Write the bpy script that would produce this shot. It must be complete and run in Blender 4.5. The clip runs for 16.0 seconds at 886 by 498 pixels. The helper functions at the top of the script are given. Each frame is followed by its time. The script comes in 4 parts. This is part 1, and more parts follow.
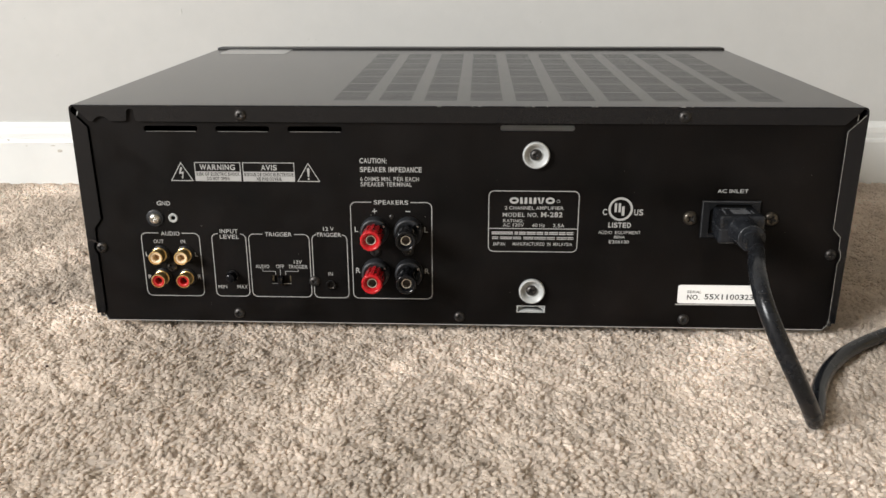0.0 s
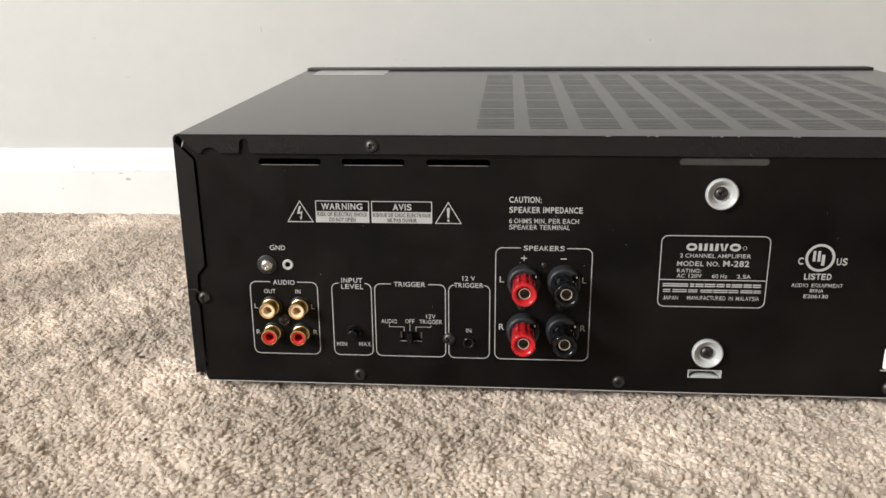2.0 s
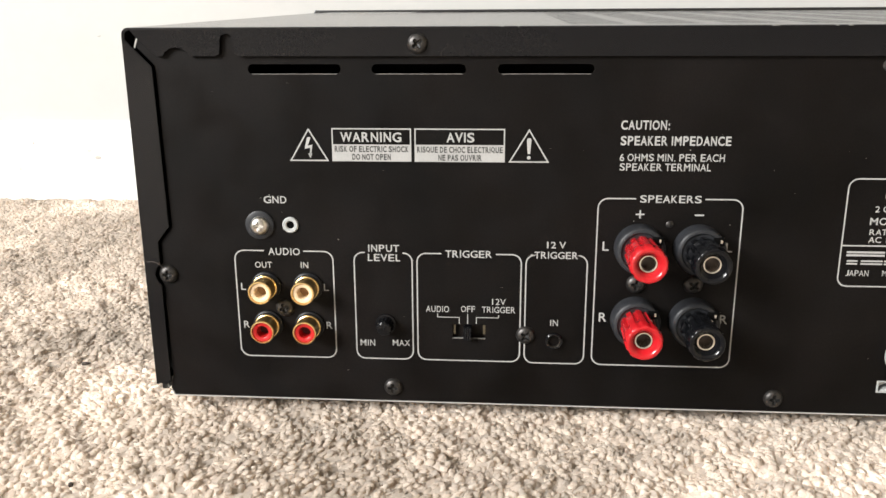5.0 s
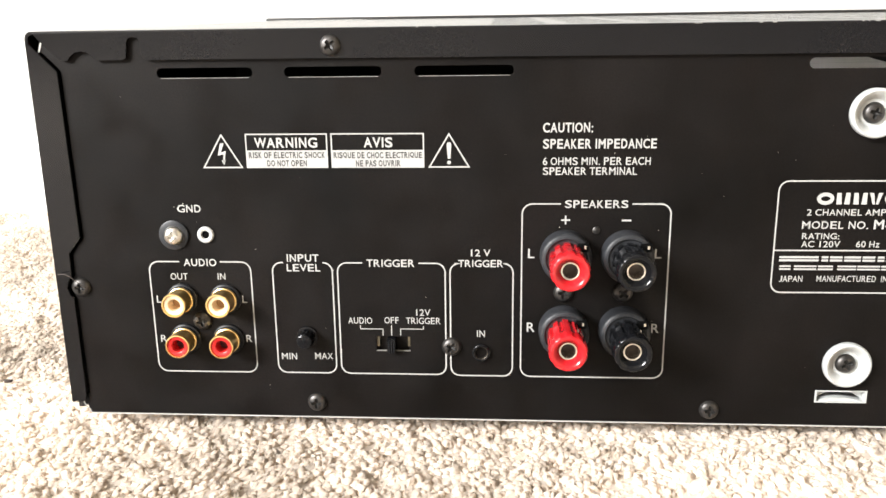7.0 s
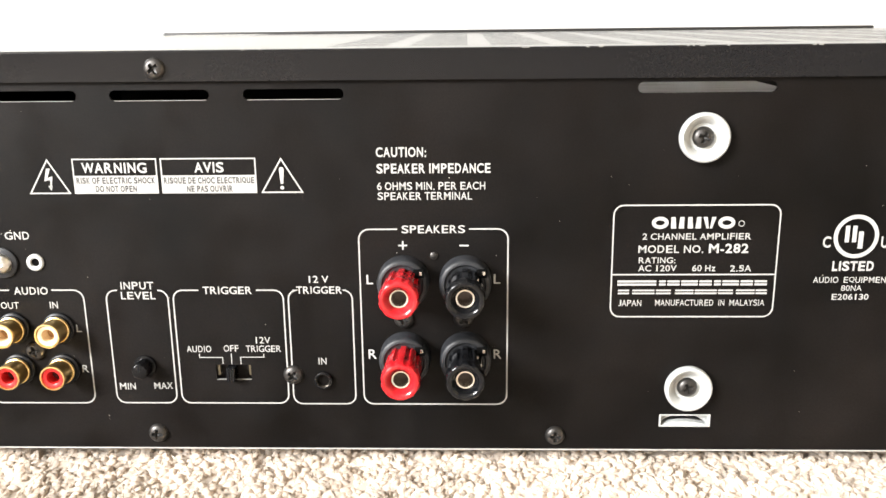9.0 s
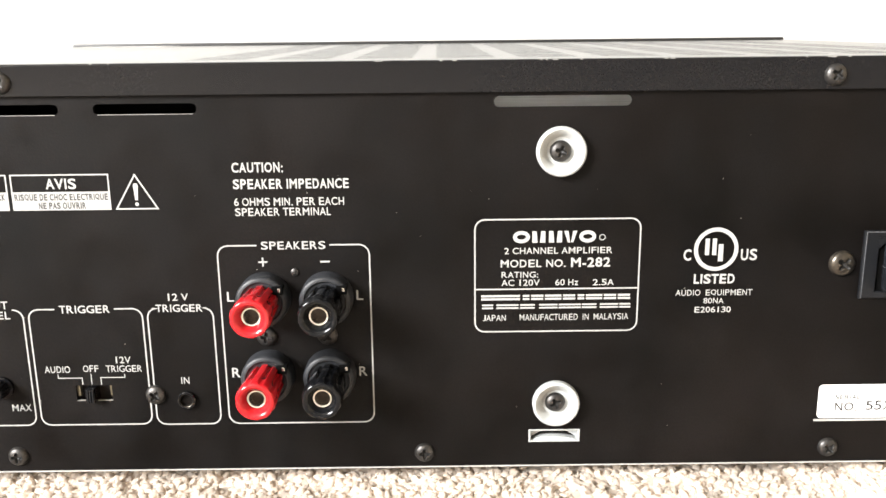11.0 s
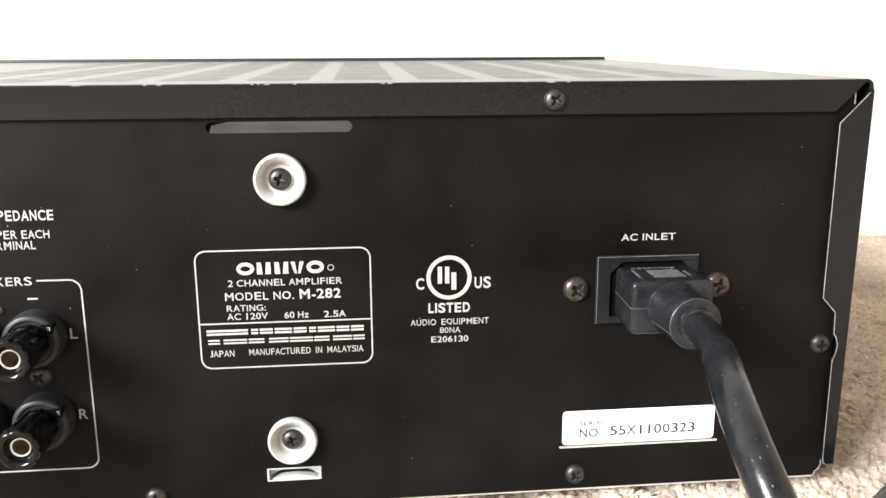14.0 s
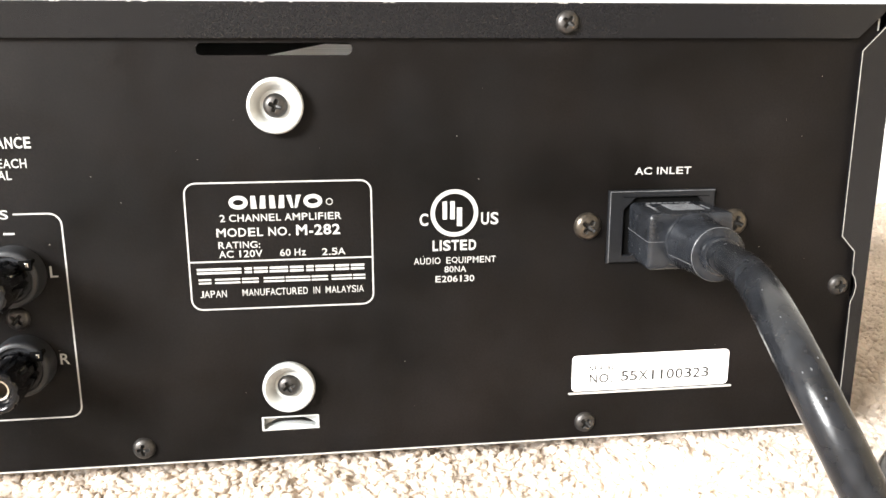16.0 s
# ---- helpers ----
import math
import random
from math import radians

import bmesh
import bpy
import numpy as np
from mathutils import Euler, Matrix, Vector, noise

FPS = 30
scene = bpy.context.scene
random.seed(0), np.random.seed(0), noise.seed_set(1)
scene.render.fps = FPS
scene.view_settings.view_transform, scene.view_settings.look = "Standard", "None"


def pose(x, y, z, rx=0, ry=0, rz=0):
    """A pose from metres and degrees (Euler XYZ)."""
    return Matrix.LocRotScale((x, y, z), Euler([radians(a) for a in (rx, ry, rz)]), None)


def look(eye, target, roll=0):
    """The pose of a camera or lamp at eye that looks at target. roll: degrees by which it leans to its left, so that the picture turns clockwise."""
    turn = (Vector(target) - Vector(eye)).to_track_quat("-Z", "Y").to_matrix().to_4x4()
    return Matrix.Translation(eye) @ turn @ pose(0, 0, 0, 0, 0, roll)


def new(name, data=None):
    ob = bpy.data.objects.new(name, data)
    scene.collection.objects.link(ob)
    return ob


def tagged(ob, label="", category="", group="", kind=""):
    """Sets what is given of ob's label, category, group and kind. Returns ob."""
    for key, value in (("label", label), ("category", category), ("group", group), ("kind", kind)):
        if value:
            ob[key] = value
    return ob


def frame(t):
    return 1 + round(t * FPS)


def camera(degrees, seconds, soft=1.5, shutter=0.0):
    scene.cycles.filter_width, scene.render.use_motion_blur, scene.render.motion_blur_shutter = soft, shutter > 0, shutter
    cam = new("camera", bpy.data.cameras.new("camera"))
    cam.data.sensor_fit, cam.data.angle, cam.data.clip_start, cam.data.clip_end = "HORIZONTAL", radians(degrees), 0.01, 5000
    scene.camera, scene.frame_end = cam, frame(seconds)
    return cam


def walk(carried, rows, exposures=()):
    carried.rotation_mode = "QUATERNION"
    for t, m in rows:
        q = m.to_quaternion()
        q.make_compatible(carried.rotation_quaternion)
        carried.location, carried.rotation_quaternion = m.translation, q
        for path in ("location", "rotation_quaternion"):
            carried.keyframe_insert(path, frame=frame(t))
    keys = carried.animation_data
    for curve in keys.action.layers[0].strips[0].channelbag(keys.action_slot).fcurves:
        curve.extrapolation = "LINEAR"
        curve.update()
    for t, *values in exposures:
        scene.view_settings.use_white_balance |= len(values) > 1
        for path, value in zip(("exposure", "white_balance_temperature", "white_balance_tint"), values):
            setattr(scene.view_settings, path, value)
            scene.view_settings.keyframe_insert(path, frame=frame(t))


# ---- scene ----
cam = camera(56.70, 16.0, soft=1.5)
EXPOSURES = [(0.0, 0.08), (1.5, 0.16), (3.0, 0.18), (5.5, 0.82), (6.5, 1.16), (7.0, 1.36), (7.5, 1.75), (8.0, 1.65), (9.0, 1.58), (12.5, 1.53), (14.0, 1.4), (15.0, 1.32), (15.5, 1.47), (16.0, 1.85)]
PATH = [
    (0, (0.01001, -0.44906, 0.19841), (-0.07291, 1.45120, -0.41976), -0.159),
    (0.5, (-0.00064, -0.44208, 0.19808), (-0.08885, 1.45713, -0.42259), -0.063),
    (1, (-0.01998, -0.43186, 0.19749), (-0.11472, 1.46833, -0.41921), -0.030),
    (1.5, (-0.03956, -0.41240, 0.19797), (-0.15663, 1.49240, -0.40038), -0.260),
    (2, (-0.05791, -0.38202, 0.19291), (-0.20839, 1.52871, -0.37847), -0.453),
    (2.5, (-0.06832, -0.36011, 0.18703), (-0.23970, 1.55626, -0.35902), -0.382),
    (3, (-0.07861, -0.33865, 0.17407), (-0.25226, 1.57922, -0.36596), 0.073),
    (5.5, (-0.09305, -0.25967, 0.13166), (-0.23558, 1.67034, -0.37308), -0.397),
    (6, (-0.08706, -0.25778, 0.13216), (-0.23237, 1.67532, -0.35977), -0.684),
    (6.5, (-0.07856, -0.25624, 0.13218), (-0.21824, 1.67669, -0.36207), -0.727),
    (7, (-0.06978, -0.25589, 0.12994), (-0.20430, 1.67823, -0.36106), -0.725),
    (7.5, (-0.05717, -0.25354, 0.12833), (-0.18261, 1.68406, -0.35125), -0.726),
    (8, (-0.05001, -0.25194, 0.13177), (-0.15027, 1.68636, -0.35087), -0.542),
    (8.5, (-0.03775, -0.24981, 0.13183), (-0.11632, 1.69099, -0.34475), -0.587),
    (9, (-0.02853, -0.24813, 0.13406), (-0.08769, 1.69387, -0.34041), -0.582),
    (11.5, (0.01273, -0.24364, 0.13506), (0.03511, 1.70468, -0.31608), -0.593),
    (12, (0.02001, -0.24299, 0.13459), (0.05918, 1.70517, -0.31611), -0.518),
    (12.5, (0.03378, -0.24241, 0.13492), (0.09888, 1.70528, -0.31484), -0.331),
    (13, (0.04836, -0.23879, 0.13717), (0.16208, 1.70882, -0.30313), -0.194),
    (13.5, (0.05764, -0.23467, 0.13830), (0.21902, 1.71264, -0.28825), -0.354),
    (14, (0.06520, -0.23718, 0.13781), (0.25669, 1.70742, -0.28866), -0.377),
    (14.5, (0.07518, -0.24081, 0.13455), (0.29637, 1.69720, -0.30722), -0.220),
    (15, (0.07916, -0.24173, 0.13013), (0.32877, 1.68950, -0.32598), 0.019),
    (15.5, (0.07849, -0.23841, 0.12722), (0.34127, 1.68973, -0.33456), -0.048),
    (16, (0.05857, -0.22678, 0.12008), (0.30095, 1.70553, -0.33536), -0.198),
]
walk(cam, [(t, look(eye, target, roll)) for t, eye, target, roll in PATH], EXPOSURES)

# ---- world and light ----
world = bpy.data.worlds.new("sky")
scene.world = world
world.use_nodes = True
wn = world.node_tree.nodes
sky = wn.new("ShaderNodeTexSky")
sky.sky_type, sky.sun_disc, sky.sun_elevation, sky.sun_rotation = "NISHITA", False, radians(35), radians(230)
world.node_tree.links.new(sky.outputs[0], wn["Background"].inputs[0])
wn["Background"].inputs[1].default_value = 0.1


def window_light(name, place, target, width, height, watts, colour):
    lamp = bpy.data.lights.new(name, "AREA")
    lamp.shape, lamp.size, lamp.size_y, lamp.energy, lamp.color = "RECTANGLE", width, height, watts, colour
    ob = new(name, lamp)
    ob.matrix_world = look(place, target)
    return ob


window_light("window_daylight", (-2.76, -2.2, 1.7), (0.0, 0.0, 0.3), 1.5, 1.3, 246.0, (1.0, 1.0, 0.99))


# ---- materials ----
def material(name, colour, rough=0.5, metal=0.0, grain=0.0, grain_scale=400.0, blotch=0.0, blotch_scale=12.0, bump=0.0, bump_scale=900.0,
             coat=0.0, rough_var=0.0, random_value=0.0, island=False, stretch=(1, 1, 1), specular=0.5, blotch_detail=6.0):
    mat = bpy.data.materials.new(name)
    mat.use_nodes = True
    n, l = mat.node_tree.nodes, mat.node_tree.links
    bsdf = n["Principled BSDF"]
    bsdf.inputs["Roughness"].default_value = rough
    bsdf.inputs["Metallic"].default_value = metal
    bsdf.inputs["Coat Weight"].default_value = coat
    bsdf.inputs["Specular IOR Level"].default_value = specular
    tex = n.new("ShaderNodeTexCoord")
    mapping = n.new("ShaderNodeMapping")
    mapping.inputs["Scale"].default_value = stretch
    l.new(tex.outputs["Object"], mapping.inputs["Vector"])

    def noise_tex(scale, detail=4.0):
        t = n.new("ShaderNodeTexNoise")
        t.inputs["Scale"].default_value, t.inputs["Detail"].default_value = scale, detail
        l.new(mapping.outputs[0], t.inputs["Vector"])
        return t

    def spread(socket, amount):
        r = n.new("ShaderNodeMapRange")
        r.inputs["From Min"].default_value, r.inputs["From Max"].default_value = 0.25, 0.75
        r.inputs["To Min"].default_value, r.inputs["To Max"].default_value = 1.0 - amount, 1.0 + amount
        l.new(socket, r.inputs["Value"])
        return r.outputs[0]

    factors = []
    if grain:
        factors.append(spread(noise_tex(grain_scale).outputs["Fac"], grain))
    if blotch:
        factors.append(spread(noise_tex(blotch_scale, blotch_detail).outputs["Fac"], blotch))
    if random_value:
        source = n.new("ShaderNodeNewGeometry").outputs["Random Per Island"] if island else n.new("ShaderNodeObjectInfo").outputs["Random"]
        factors.append(spread(source, random_value))
    hsv = n.new("ShaderNodeHueSaturation")
    hsv.inputs["Color"].default_value = (*colour, 1)
    value = None
    for f in factors:
        if value is None:
            value = f
        else:
            m = n.new("ShaderNodeMath")
            m.operation = "MULTIPLY"
            l.new(value, m.inputs[0]), l.new(f, m.inputs[1])
            value = m.outputs[0]
    if value is not None:
        l.new(value, hsv.inputs["Value"])
    l.new(hsv.outputs[0], bsdf.inputs["Base Color"])
    if rough_var:
        m = n.new("ShaderNodeMath")
        m.operation = "MULTIPLY"
        m.inputs[1].default_value = rough
        l.new(spread(noise_tex(blotch_scale * 3 or 30).outputs["Fac"], rough_var), m.inputs[0])
        l.new(m.outputs[0], bsdf.inputs["Roughness"])
    if bump:
        b = n.new("ShaderNodeBump")
        b.inputs["Strength"].default_value, b.inputs["Distance"].default_value = bump, 0.0004
        l.new(noise_tex(bump_scale, 2.0).outputs["Fac"], b.inputs["Height"])
        l.new(b.outputs[0], bsdf.inputs["Normal"])
    return mat


WALL = material("wall_paint", (0.46, 0.459, 0.447), 0.75, grain=0.02, grain_scale=60, blotch=0.03, blotch_scale=3, bump=0.25, bump_scale=180)
ROOM = material("room_paint", (0.335, 0.312, 0.28), 0.8, blotch=0.04, blotch_scale=2)
# Warm tone set to tint the light bounced onto the right-hand carpet.
WARM_BOUNCE = material("buff_room_paint", (0.46, 0.39, 0.275), 0.8, blotch=0.04, blotch_scale=2)
TRIM = material("trim_paint", (0.66, 0.67, 0.66), 0.38, grain=0.02, grain_scale=40, blotch=0.05, blotch_scale=14, bump=0.2, bump_scale=60)
BACKING = material("carpet_backing", (0.46, 0.398, 0.338), 0.95, grain=0.25, grain_scale=260, blotch=0.1, blotch_scale=8, bump=1.0, bump_scale=260)
# Pile-lay shading is put into the yarn colour as light and dark patches.
PILE = material("carpet_yarn", (0.92, 0.845, 0.765), 0.9, grain=0.06, grain_scale=420, blotch=0.2, blotch_scale=10, blotch_detail=2.2, random_value=0.07, island=True, bump=0.4, bump_scale=1100, specular=0.2)
PANEL = material("black_panel_paint", (0.0035, 0.0028, 0.0026), 0.5, grain=0.5, grain_scale=1500, blotch=0.95, blotch_scale=18, blotch_detail=5.0, bump=0.10, bump_scale=1600, rough_var=0.4, specular=0.115)
COVER = material("black_cover_paint", (0.0062, 0.0061, 0.0068), 0.16, grain=0.1, grain_scale=1800, blotch=0.12, blotch_scale=20, rough_var=0.06, bump=0.012, bump_scale=1500, specular=0.25)
# Slot edges: bluer and slightly lighter than the cover paint.
PUNCHED = material("punched_zinc_edge", (0.010, 0.012, 0.016), 0.45, 0.0, grain=0.2, grain_scale=900, blotch=0.2, blotch_scale=60)
FACE = material("black_faceplate", (0.012, 0.012, 0.012), 0.35, blotch=0.1, blotch_scale=30)
INSIDE = material("dark_interior", (0.012, 0.012, 0.012), 0.8, blotch=0.3, blotch_scale=40)
STEEL = material("bare_steel", (0.48, 0.475, 0.46), 0.4, 0.35, grain=0.12, grain_scale=900, blotch=0.15, blotch_scale=60)
ALUMINIUM = material("brushed_aluminium", (0.92, 0.92, 0.91), 0.5, 0.0, grain=0.2, grain_scale=500, blotch=0.1, blotch_scale=30, stretch=(0.05, 1, 4))
SCREW_METAL = material("black_zinc", (0.055, 0.052, 0.05), 0.42, 0.85, grain=0.3, grain_scale=1200, blotch=0.3, blotch_scale=200)
BRONZE_SCREW = material("brown_zinc", (0.078, 0.068, 0.056), 0.3, 0.85, grain=0.3, grain_scale=900, blotch=0.3, blotch_scale=200)
SILVER_SCREW = material("zinc_screw", (0.60, 0.59, 0.56), 0.28, 1.0, grain=0.15, grain_scale=900, blotch=0.2, blotch_scale=200)
GOLD = material("gold_plate", (0.86, 0.62, 0.28), 0.3, 1.0, grain=0.1, grain_scale=800, blotch=0.12, blotch_scale=120)
NICKEL = material("nickel_ring", (0.74, 0.71, 0.65), 0.22, 1.0, blotch=0.1, blotch_scale=200)
INK = material("white_ink", (0.325, 0.325, 0.318), 0.55, grain=0.06, grain_scale=1500, blotch=0.05, blotch_scale=60)
BLACK_INK = material("black_ink", (0.02, 0.02, 0.02), 0.5, grain=0.1, grain_scale=900)
STICKER = material("sticker_paper", (0.80, 0.80, 0.79), 0.4, grain=0.02, grain_scale=400, blotch=0.03, blotch_scale=60)
WHITE_PLASTIC = material("white_plastic", (0.36, 0.372, 0.368), 0.35, blotch=0.08, blotch_scale=160, grain=0.04, grain_scale=700)
CREAM_PLASTIC = material("cream_plastic", (0.66, 0.50, 0.32), 0.35, blotch=0.05, blotch_scale=150)
RED_PLASTIC = material("red_plastic", (0.38, 0.009, 0.013), 0.16, grain=0.06, grain_scale=500, blotch=0.08, blotch_scale=90, rough_var=0.2)
RED_INSERT = material("red_insert", (0.40, 0.012, 0.012), 0.3, blotch=0.08, blotch_scale=150)
BLACK_PLASTIC = material("black_plastic", (0.004, 0.0042, 0.005), 0.11, grain=0.15, grain_scale=700, blotch=0.15, blotch_scale=90, rough_var=0.2, specular=0.26)
COLLAR = material("grey_black_collar", (0.017, 0.018, 0.0205), 0.42, grain=0.3, grain_scale=700, blotch=0.35, blotch_scale=120, specular=0.3)
BLACK_MATT = material("black_matt_plastic", (0.0072, 0.0077, 0.009), 0.4, grain=0.2, grain_scale=700, blotch=0.2, blotch_scale=90, specular=0.22)
# Near-black puts the shade of the screw crosses into the colour.
CROSS = material("screw_recess", (0.005, 0.0045, 0.004), 0.5, 0.2, grain=0.4, grain_scale=900)
BORE = material("brown_bore", (0.045, 0.026, 0.016), 0.5, grain=0.3, grain_scale=700)
# Near-black for pieces that carry the shade of a hole's depth in colour.
HOLE = material("hole_black", (0.002, 0.002, 0.002), 0.9, specular=0.05)
RUBBER = material("black_cord_rubber", (0.0080, 0.0088, 0.0105), 0.24, grain=0.45, grain_scale=300, blotch=0.5, blotch_scale=40, rough_var=0.35, bump=0.12, bump_scale=500, specular=0.28)
PLUG = material("grey_black_plug", (0.0102, 0.0113, 0.0136), 0.24, grain=0.45, grain_scale=300, blotch=0.6, blotch_scale=80, rough_var=0.25, specular=0.36)
# Pale tone for wear, moulded marks, print and the inlet frame's painted highlight.
WEAR_GLINT = material("plug_wear", (0.085, 0.088, 0.094), 0.5, grain=0.5, grain_scale=700, blotch=0.4, blotch_scale=200)
# Darker copies of the insert colours, for the shade inside the sockets.
RED_HOLE = material("dark_red_hole", (0.07, 0.004, 0.004), 0.6)
TAN_HOLE = material("tan_hole", (0.34, 0.20, 0.09), 0.6)
LINT = material("dark_lint", (0.05, 0.04, 0.035), 0.9, grain=0.3, grain_scale=900)

EDGE = material("worn_steel_edge", (0.27, 0.265, 0.25), 0.45, 0.3, grain=0.3, grain_scale=700, blotch=0.3, blotch_scale=90)
TAB = material("tarnished_brass", (0.07, 0.055, 0.03), 0.5, grain=0.3, grain_scale=700)
PHENOLIC = material("brown_phenolic", (0.005, 0.003, 0.0024), 0.6, grain=0.3, grain_scale=600, specular=0.2)
SCUFF = material("grey_scuff", (0.42, 0.40, 0.36), 0.7, grain=0.2, grain_scale=500)
FILM = material("clear_film_label", (0.30, 0.30, 0.295), 0.22, blotch=0.05, blotch_scale=60)

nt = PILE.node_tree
# the darker patches of painted pile shading are also made browner
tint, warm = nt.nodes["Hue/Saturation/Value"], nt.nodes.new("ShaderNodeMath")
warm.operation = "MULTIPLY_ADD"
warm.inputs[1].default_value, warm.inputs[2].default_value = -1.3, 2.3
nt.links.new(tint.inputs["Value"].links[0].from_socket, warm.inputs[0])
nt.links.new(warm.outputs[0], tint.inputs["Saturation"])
through_yarn, blend = nt.nodes.new("ShaderNodeBsdfTranslucent"), nt.nodes.new("ShaderNodeMixShader")
yarn = nt.nodes["Principled BSDF"]
nt.links.new(yarn.inputs["Base Color"].links[0].from_socket, through_yarn.inputs["Color"])
blend.inputs[0].default_value = 0.68
yarn.inputs["Sheen Tint"].default_value = (0.95, 0.88, 0.80, 1)
yarn.inputs["Sheen Weight"].default_value, yarn.inputs["Sheen Roughness"].default_value = 0.9, 0.45
nt.links.new(yarn.outputs[0], blend.inputs[1]), nt.links.new(through_yarn.outputs[0], blend.inputs[2])
nt.links.new(blend.outputs[0], nt.nodes["Material Output"].inputs["Surface"])

MM = 0.001


# ---- building helpers ----
def part(name, bm, mat, parent=None, label="", smooth=None):
    """Links a bmesh, given in millimetres, as one mesh object."""
    bmesh.ops.scale(bm, vec=(MM, MM, MM), verts=bm.verts)
    bmesh.ops.recalc_face_normals(bm, faces=bm.faces)
    mesh = bpy.data.meshes.new(name)
    if smooth is not None:
        for f in bm.faces:
            f.smooth = True
    bm.to_mesh(mesh)
    bm.free()
    if smooth is not None:
        mesh.set_sharp_from_angle(angle=radians(smooth))
    mesh.materials.append(mat)
    ob = new(name, mesh)
    ob.parent = parent
    if label:
        ob["label"] = label
    return ob


def again(ob, x, z, parent):
    """One more part on the same mesh, moved over the panel by millimetres, with its own parts."""
    o = bpy.data.objects.new(ob.name.split(".")[0], ob.data)
    scene.collection.objects.link(o)
    o.parent, o.location = parent, (ob.location[0] + x * MM, ob.location[1], ob.location[2] + z * MM)
    if "label" in ob:
        o["label"] = ob["label"]
    for c in ob.children:
        k = bpy.data.objects.new(c.name.split(".")[0], c.data)
        scene.collection.objects.link(k)
        k.parent, k.location = o, c.location
        if "label" in c:
            k["label"] = c["label"]
    return o


def empty_thing(name, label, category):
    return tagged(new(name), label, category)


def box(bm, x0, x1, y0, y1, z0, z1, bevel=0.0):
    made = bmesh.ops.create_cube(bm, size=1.0)["verts"]
    for v in made:
        v.co = Vector(((x0 + x1) / 2 + v.co.x * (x1 - x0), (y0 + y1) / 2 + v.co.y * (y1 - y0), (z0 + z1) / 2 + v.co.z * (z1 - z0)))
    if bevel:
        edges = list({e for v in made for e in v.link_edges})
        bmesh.ops.bevel(bm, geom=edges, offset=bevel, segments=2, affect="EDGES", profile=0.6)
    return bm


def rounded(x0, x1, z0, z1, r, steps=5):
    """A rounded rectangle as points (x, z), counter-clockwise from its right side."""
    pts = []
    for cx, cz, a0 in ((x1 - r, z1 - r, 0), (x0 + r, z1 - r, 90), (x0 + r, z0 + r, 180), (x1 - r, z0 + r, 270)):
        for i in range(steps + 1):
            a = radians(a0 + 90 * i / steps)
            pts.append((cx + r * math.cos(a), cz + r * math.sin(a)))
    return pts


def circle(cx, cz, r, n=24):
    return [(cx + r * math.cos(2 * math.pi * i / n), cz + r * math.sin(2 * math.pi * i / n)) for i in range(n)]


def plate(bm, outer, holes=(), y0=0.0, y1=1.0):
    """A sheet of outline outer, pierced by holes, from y0 to y1."""
    loops = [outer, *holes]
    for y in (y0, y1):
        edges = []
        for pts in loops:
            vs = [bm.verts.new((x, y, z)) for x, z in pts]
            edges += [bm.edges.new((a, b)) for a, b in zip(vs, vs[1:] + vs[:1])]
        bmesh.ops.triangle_fill(bm, use_beauty=True, use_dissolve=False, edges=edges)
    for pts in loops:
        a = [bm.verts.new((x, y0, z)) for x, z in pts]
        b = [bm.verts.new((x, y1, z)) for x, z in pts]
        n = len(pts)
        for i in range(n):
            bm.faces.new((a[i], a[(i + 1) % n], b[(i + 1) % n], b[i]))
    bmesh.ops.remove_doubles(bm, verts=bm.verts, dist=0.0005)
    return bm


def turned(bm, profile, cx=0.0, cz=0.0, n=28, lobes=0, depth=0.0):
    """A turned form round an axis along y. profile: (radius, y[, how much of the flutes]) from one end to the other."""
    rings = []
    for row in profile:
        r, y, k = (*row, 0.0)[:3]
        if r < 1e-6:
            rings.append([bm.verts.new((cx, y, cz))])
            continue
        ring = []
        for i in range(n):
            a = 2 * math.pi * i / n
            f = r - (depth * k * (min(1.0, 1.6 * max(0.0, math.cos(lobes * a)) ** 1.5)) if lobes else 0.0)
            ring.append(bm.verts.new((cx + f * math.cos(a), y, cz + f * math.sin(a))))
        rings.append(ring)
    for a, b in zip(rings, rings[1:]):
        for i in range(n):
            j = (i + 1) % n
            if len(a) == 1 and len(b) > 1:
                bm.faces.new((a[0], b[j], b[i]))
            elif len(b) == 1 and len(a) > 1:
                bm.faces.new((a[i], a[j], b[0]))
            elif len(a) > 1:
                bm.faces.new((a[i], a[j], b[j], b[i]))
    return bm


def stroke(bm, pts, width, y, closed=False):
    """A printed line along points (x, z)."""
    p = [Vector(q) for q in pts]
    n, left, right = len(p), [], []
    for i in range(n):
        a = p[i] - p[i - 1] if i or closed else p[1] - p[0]
        b = p[(i + 1) % n] - p[i] if i < n - 1 or closed else p[i] - p[i - 1]
        a, b = a.normalized(), b.normalized()
        t = (a + b).normalized()
        normal = Vector((-t.y, t.x))
        k = width / 2 / max(0.4, normal.dot(Vector((-a.y, a.x))))
        left.append(bm.verts.new((p[i].x + normal.x * k, y, p[i].y + normal.y * k)))
        right.append(bm.verts.new((p[i].x - normal.x * k, y, p[i].y - normal.y * k)))
    for i in range(n if closed else n - 1):
        j = (i + 1) % n
        bm.faces.new((left[i], left[j], right[j], right[i]))
    return bm


# advance and side bearings of each sign, in thousandths of the type size
ADVANCE = {c: w for group, w in (("ABEKPSVXY", 667), ("CDHNRU", 722), ("FTZ", 611), ("GOQ", 778), ("0123456789L", 556), ("I.: ", 278), ("-", 333), ("Jz", 500), ("M", 833), ("W", 944)) for c in group}
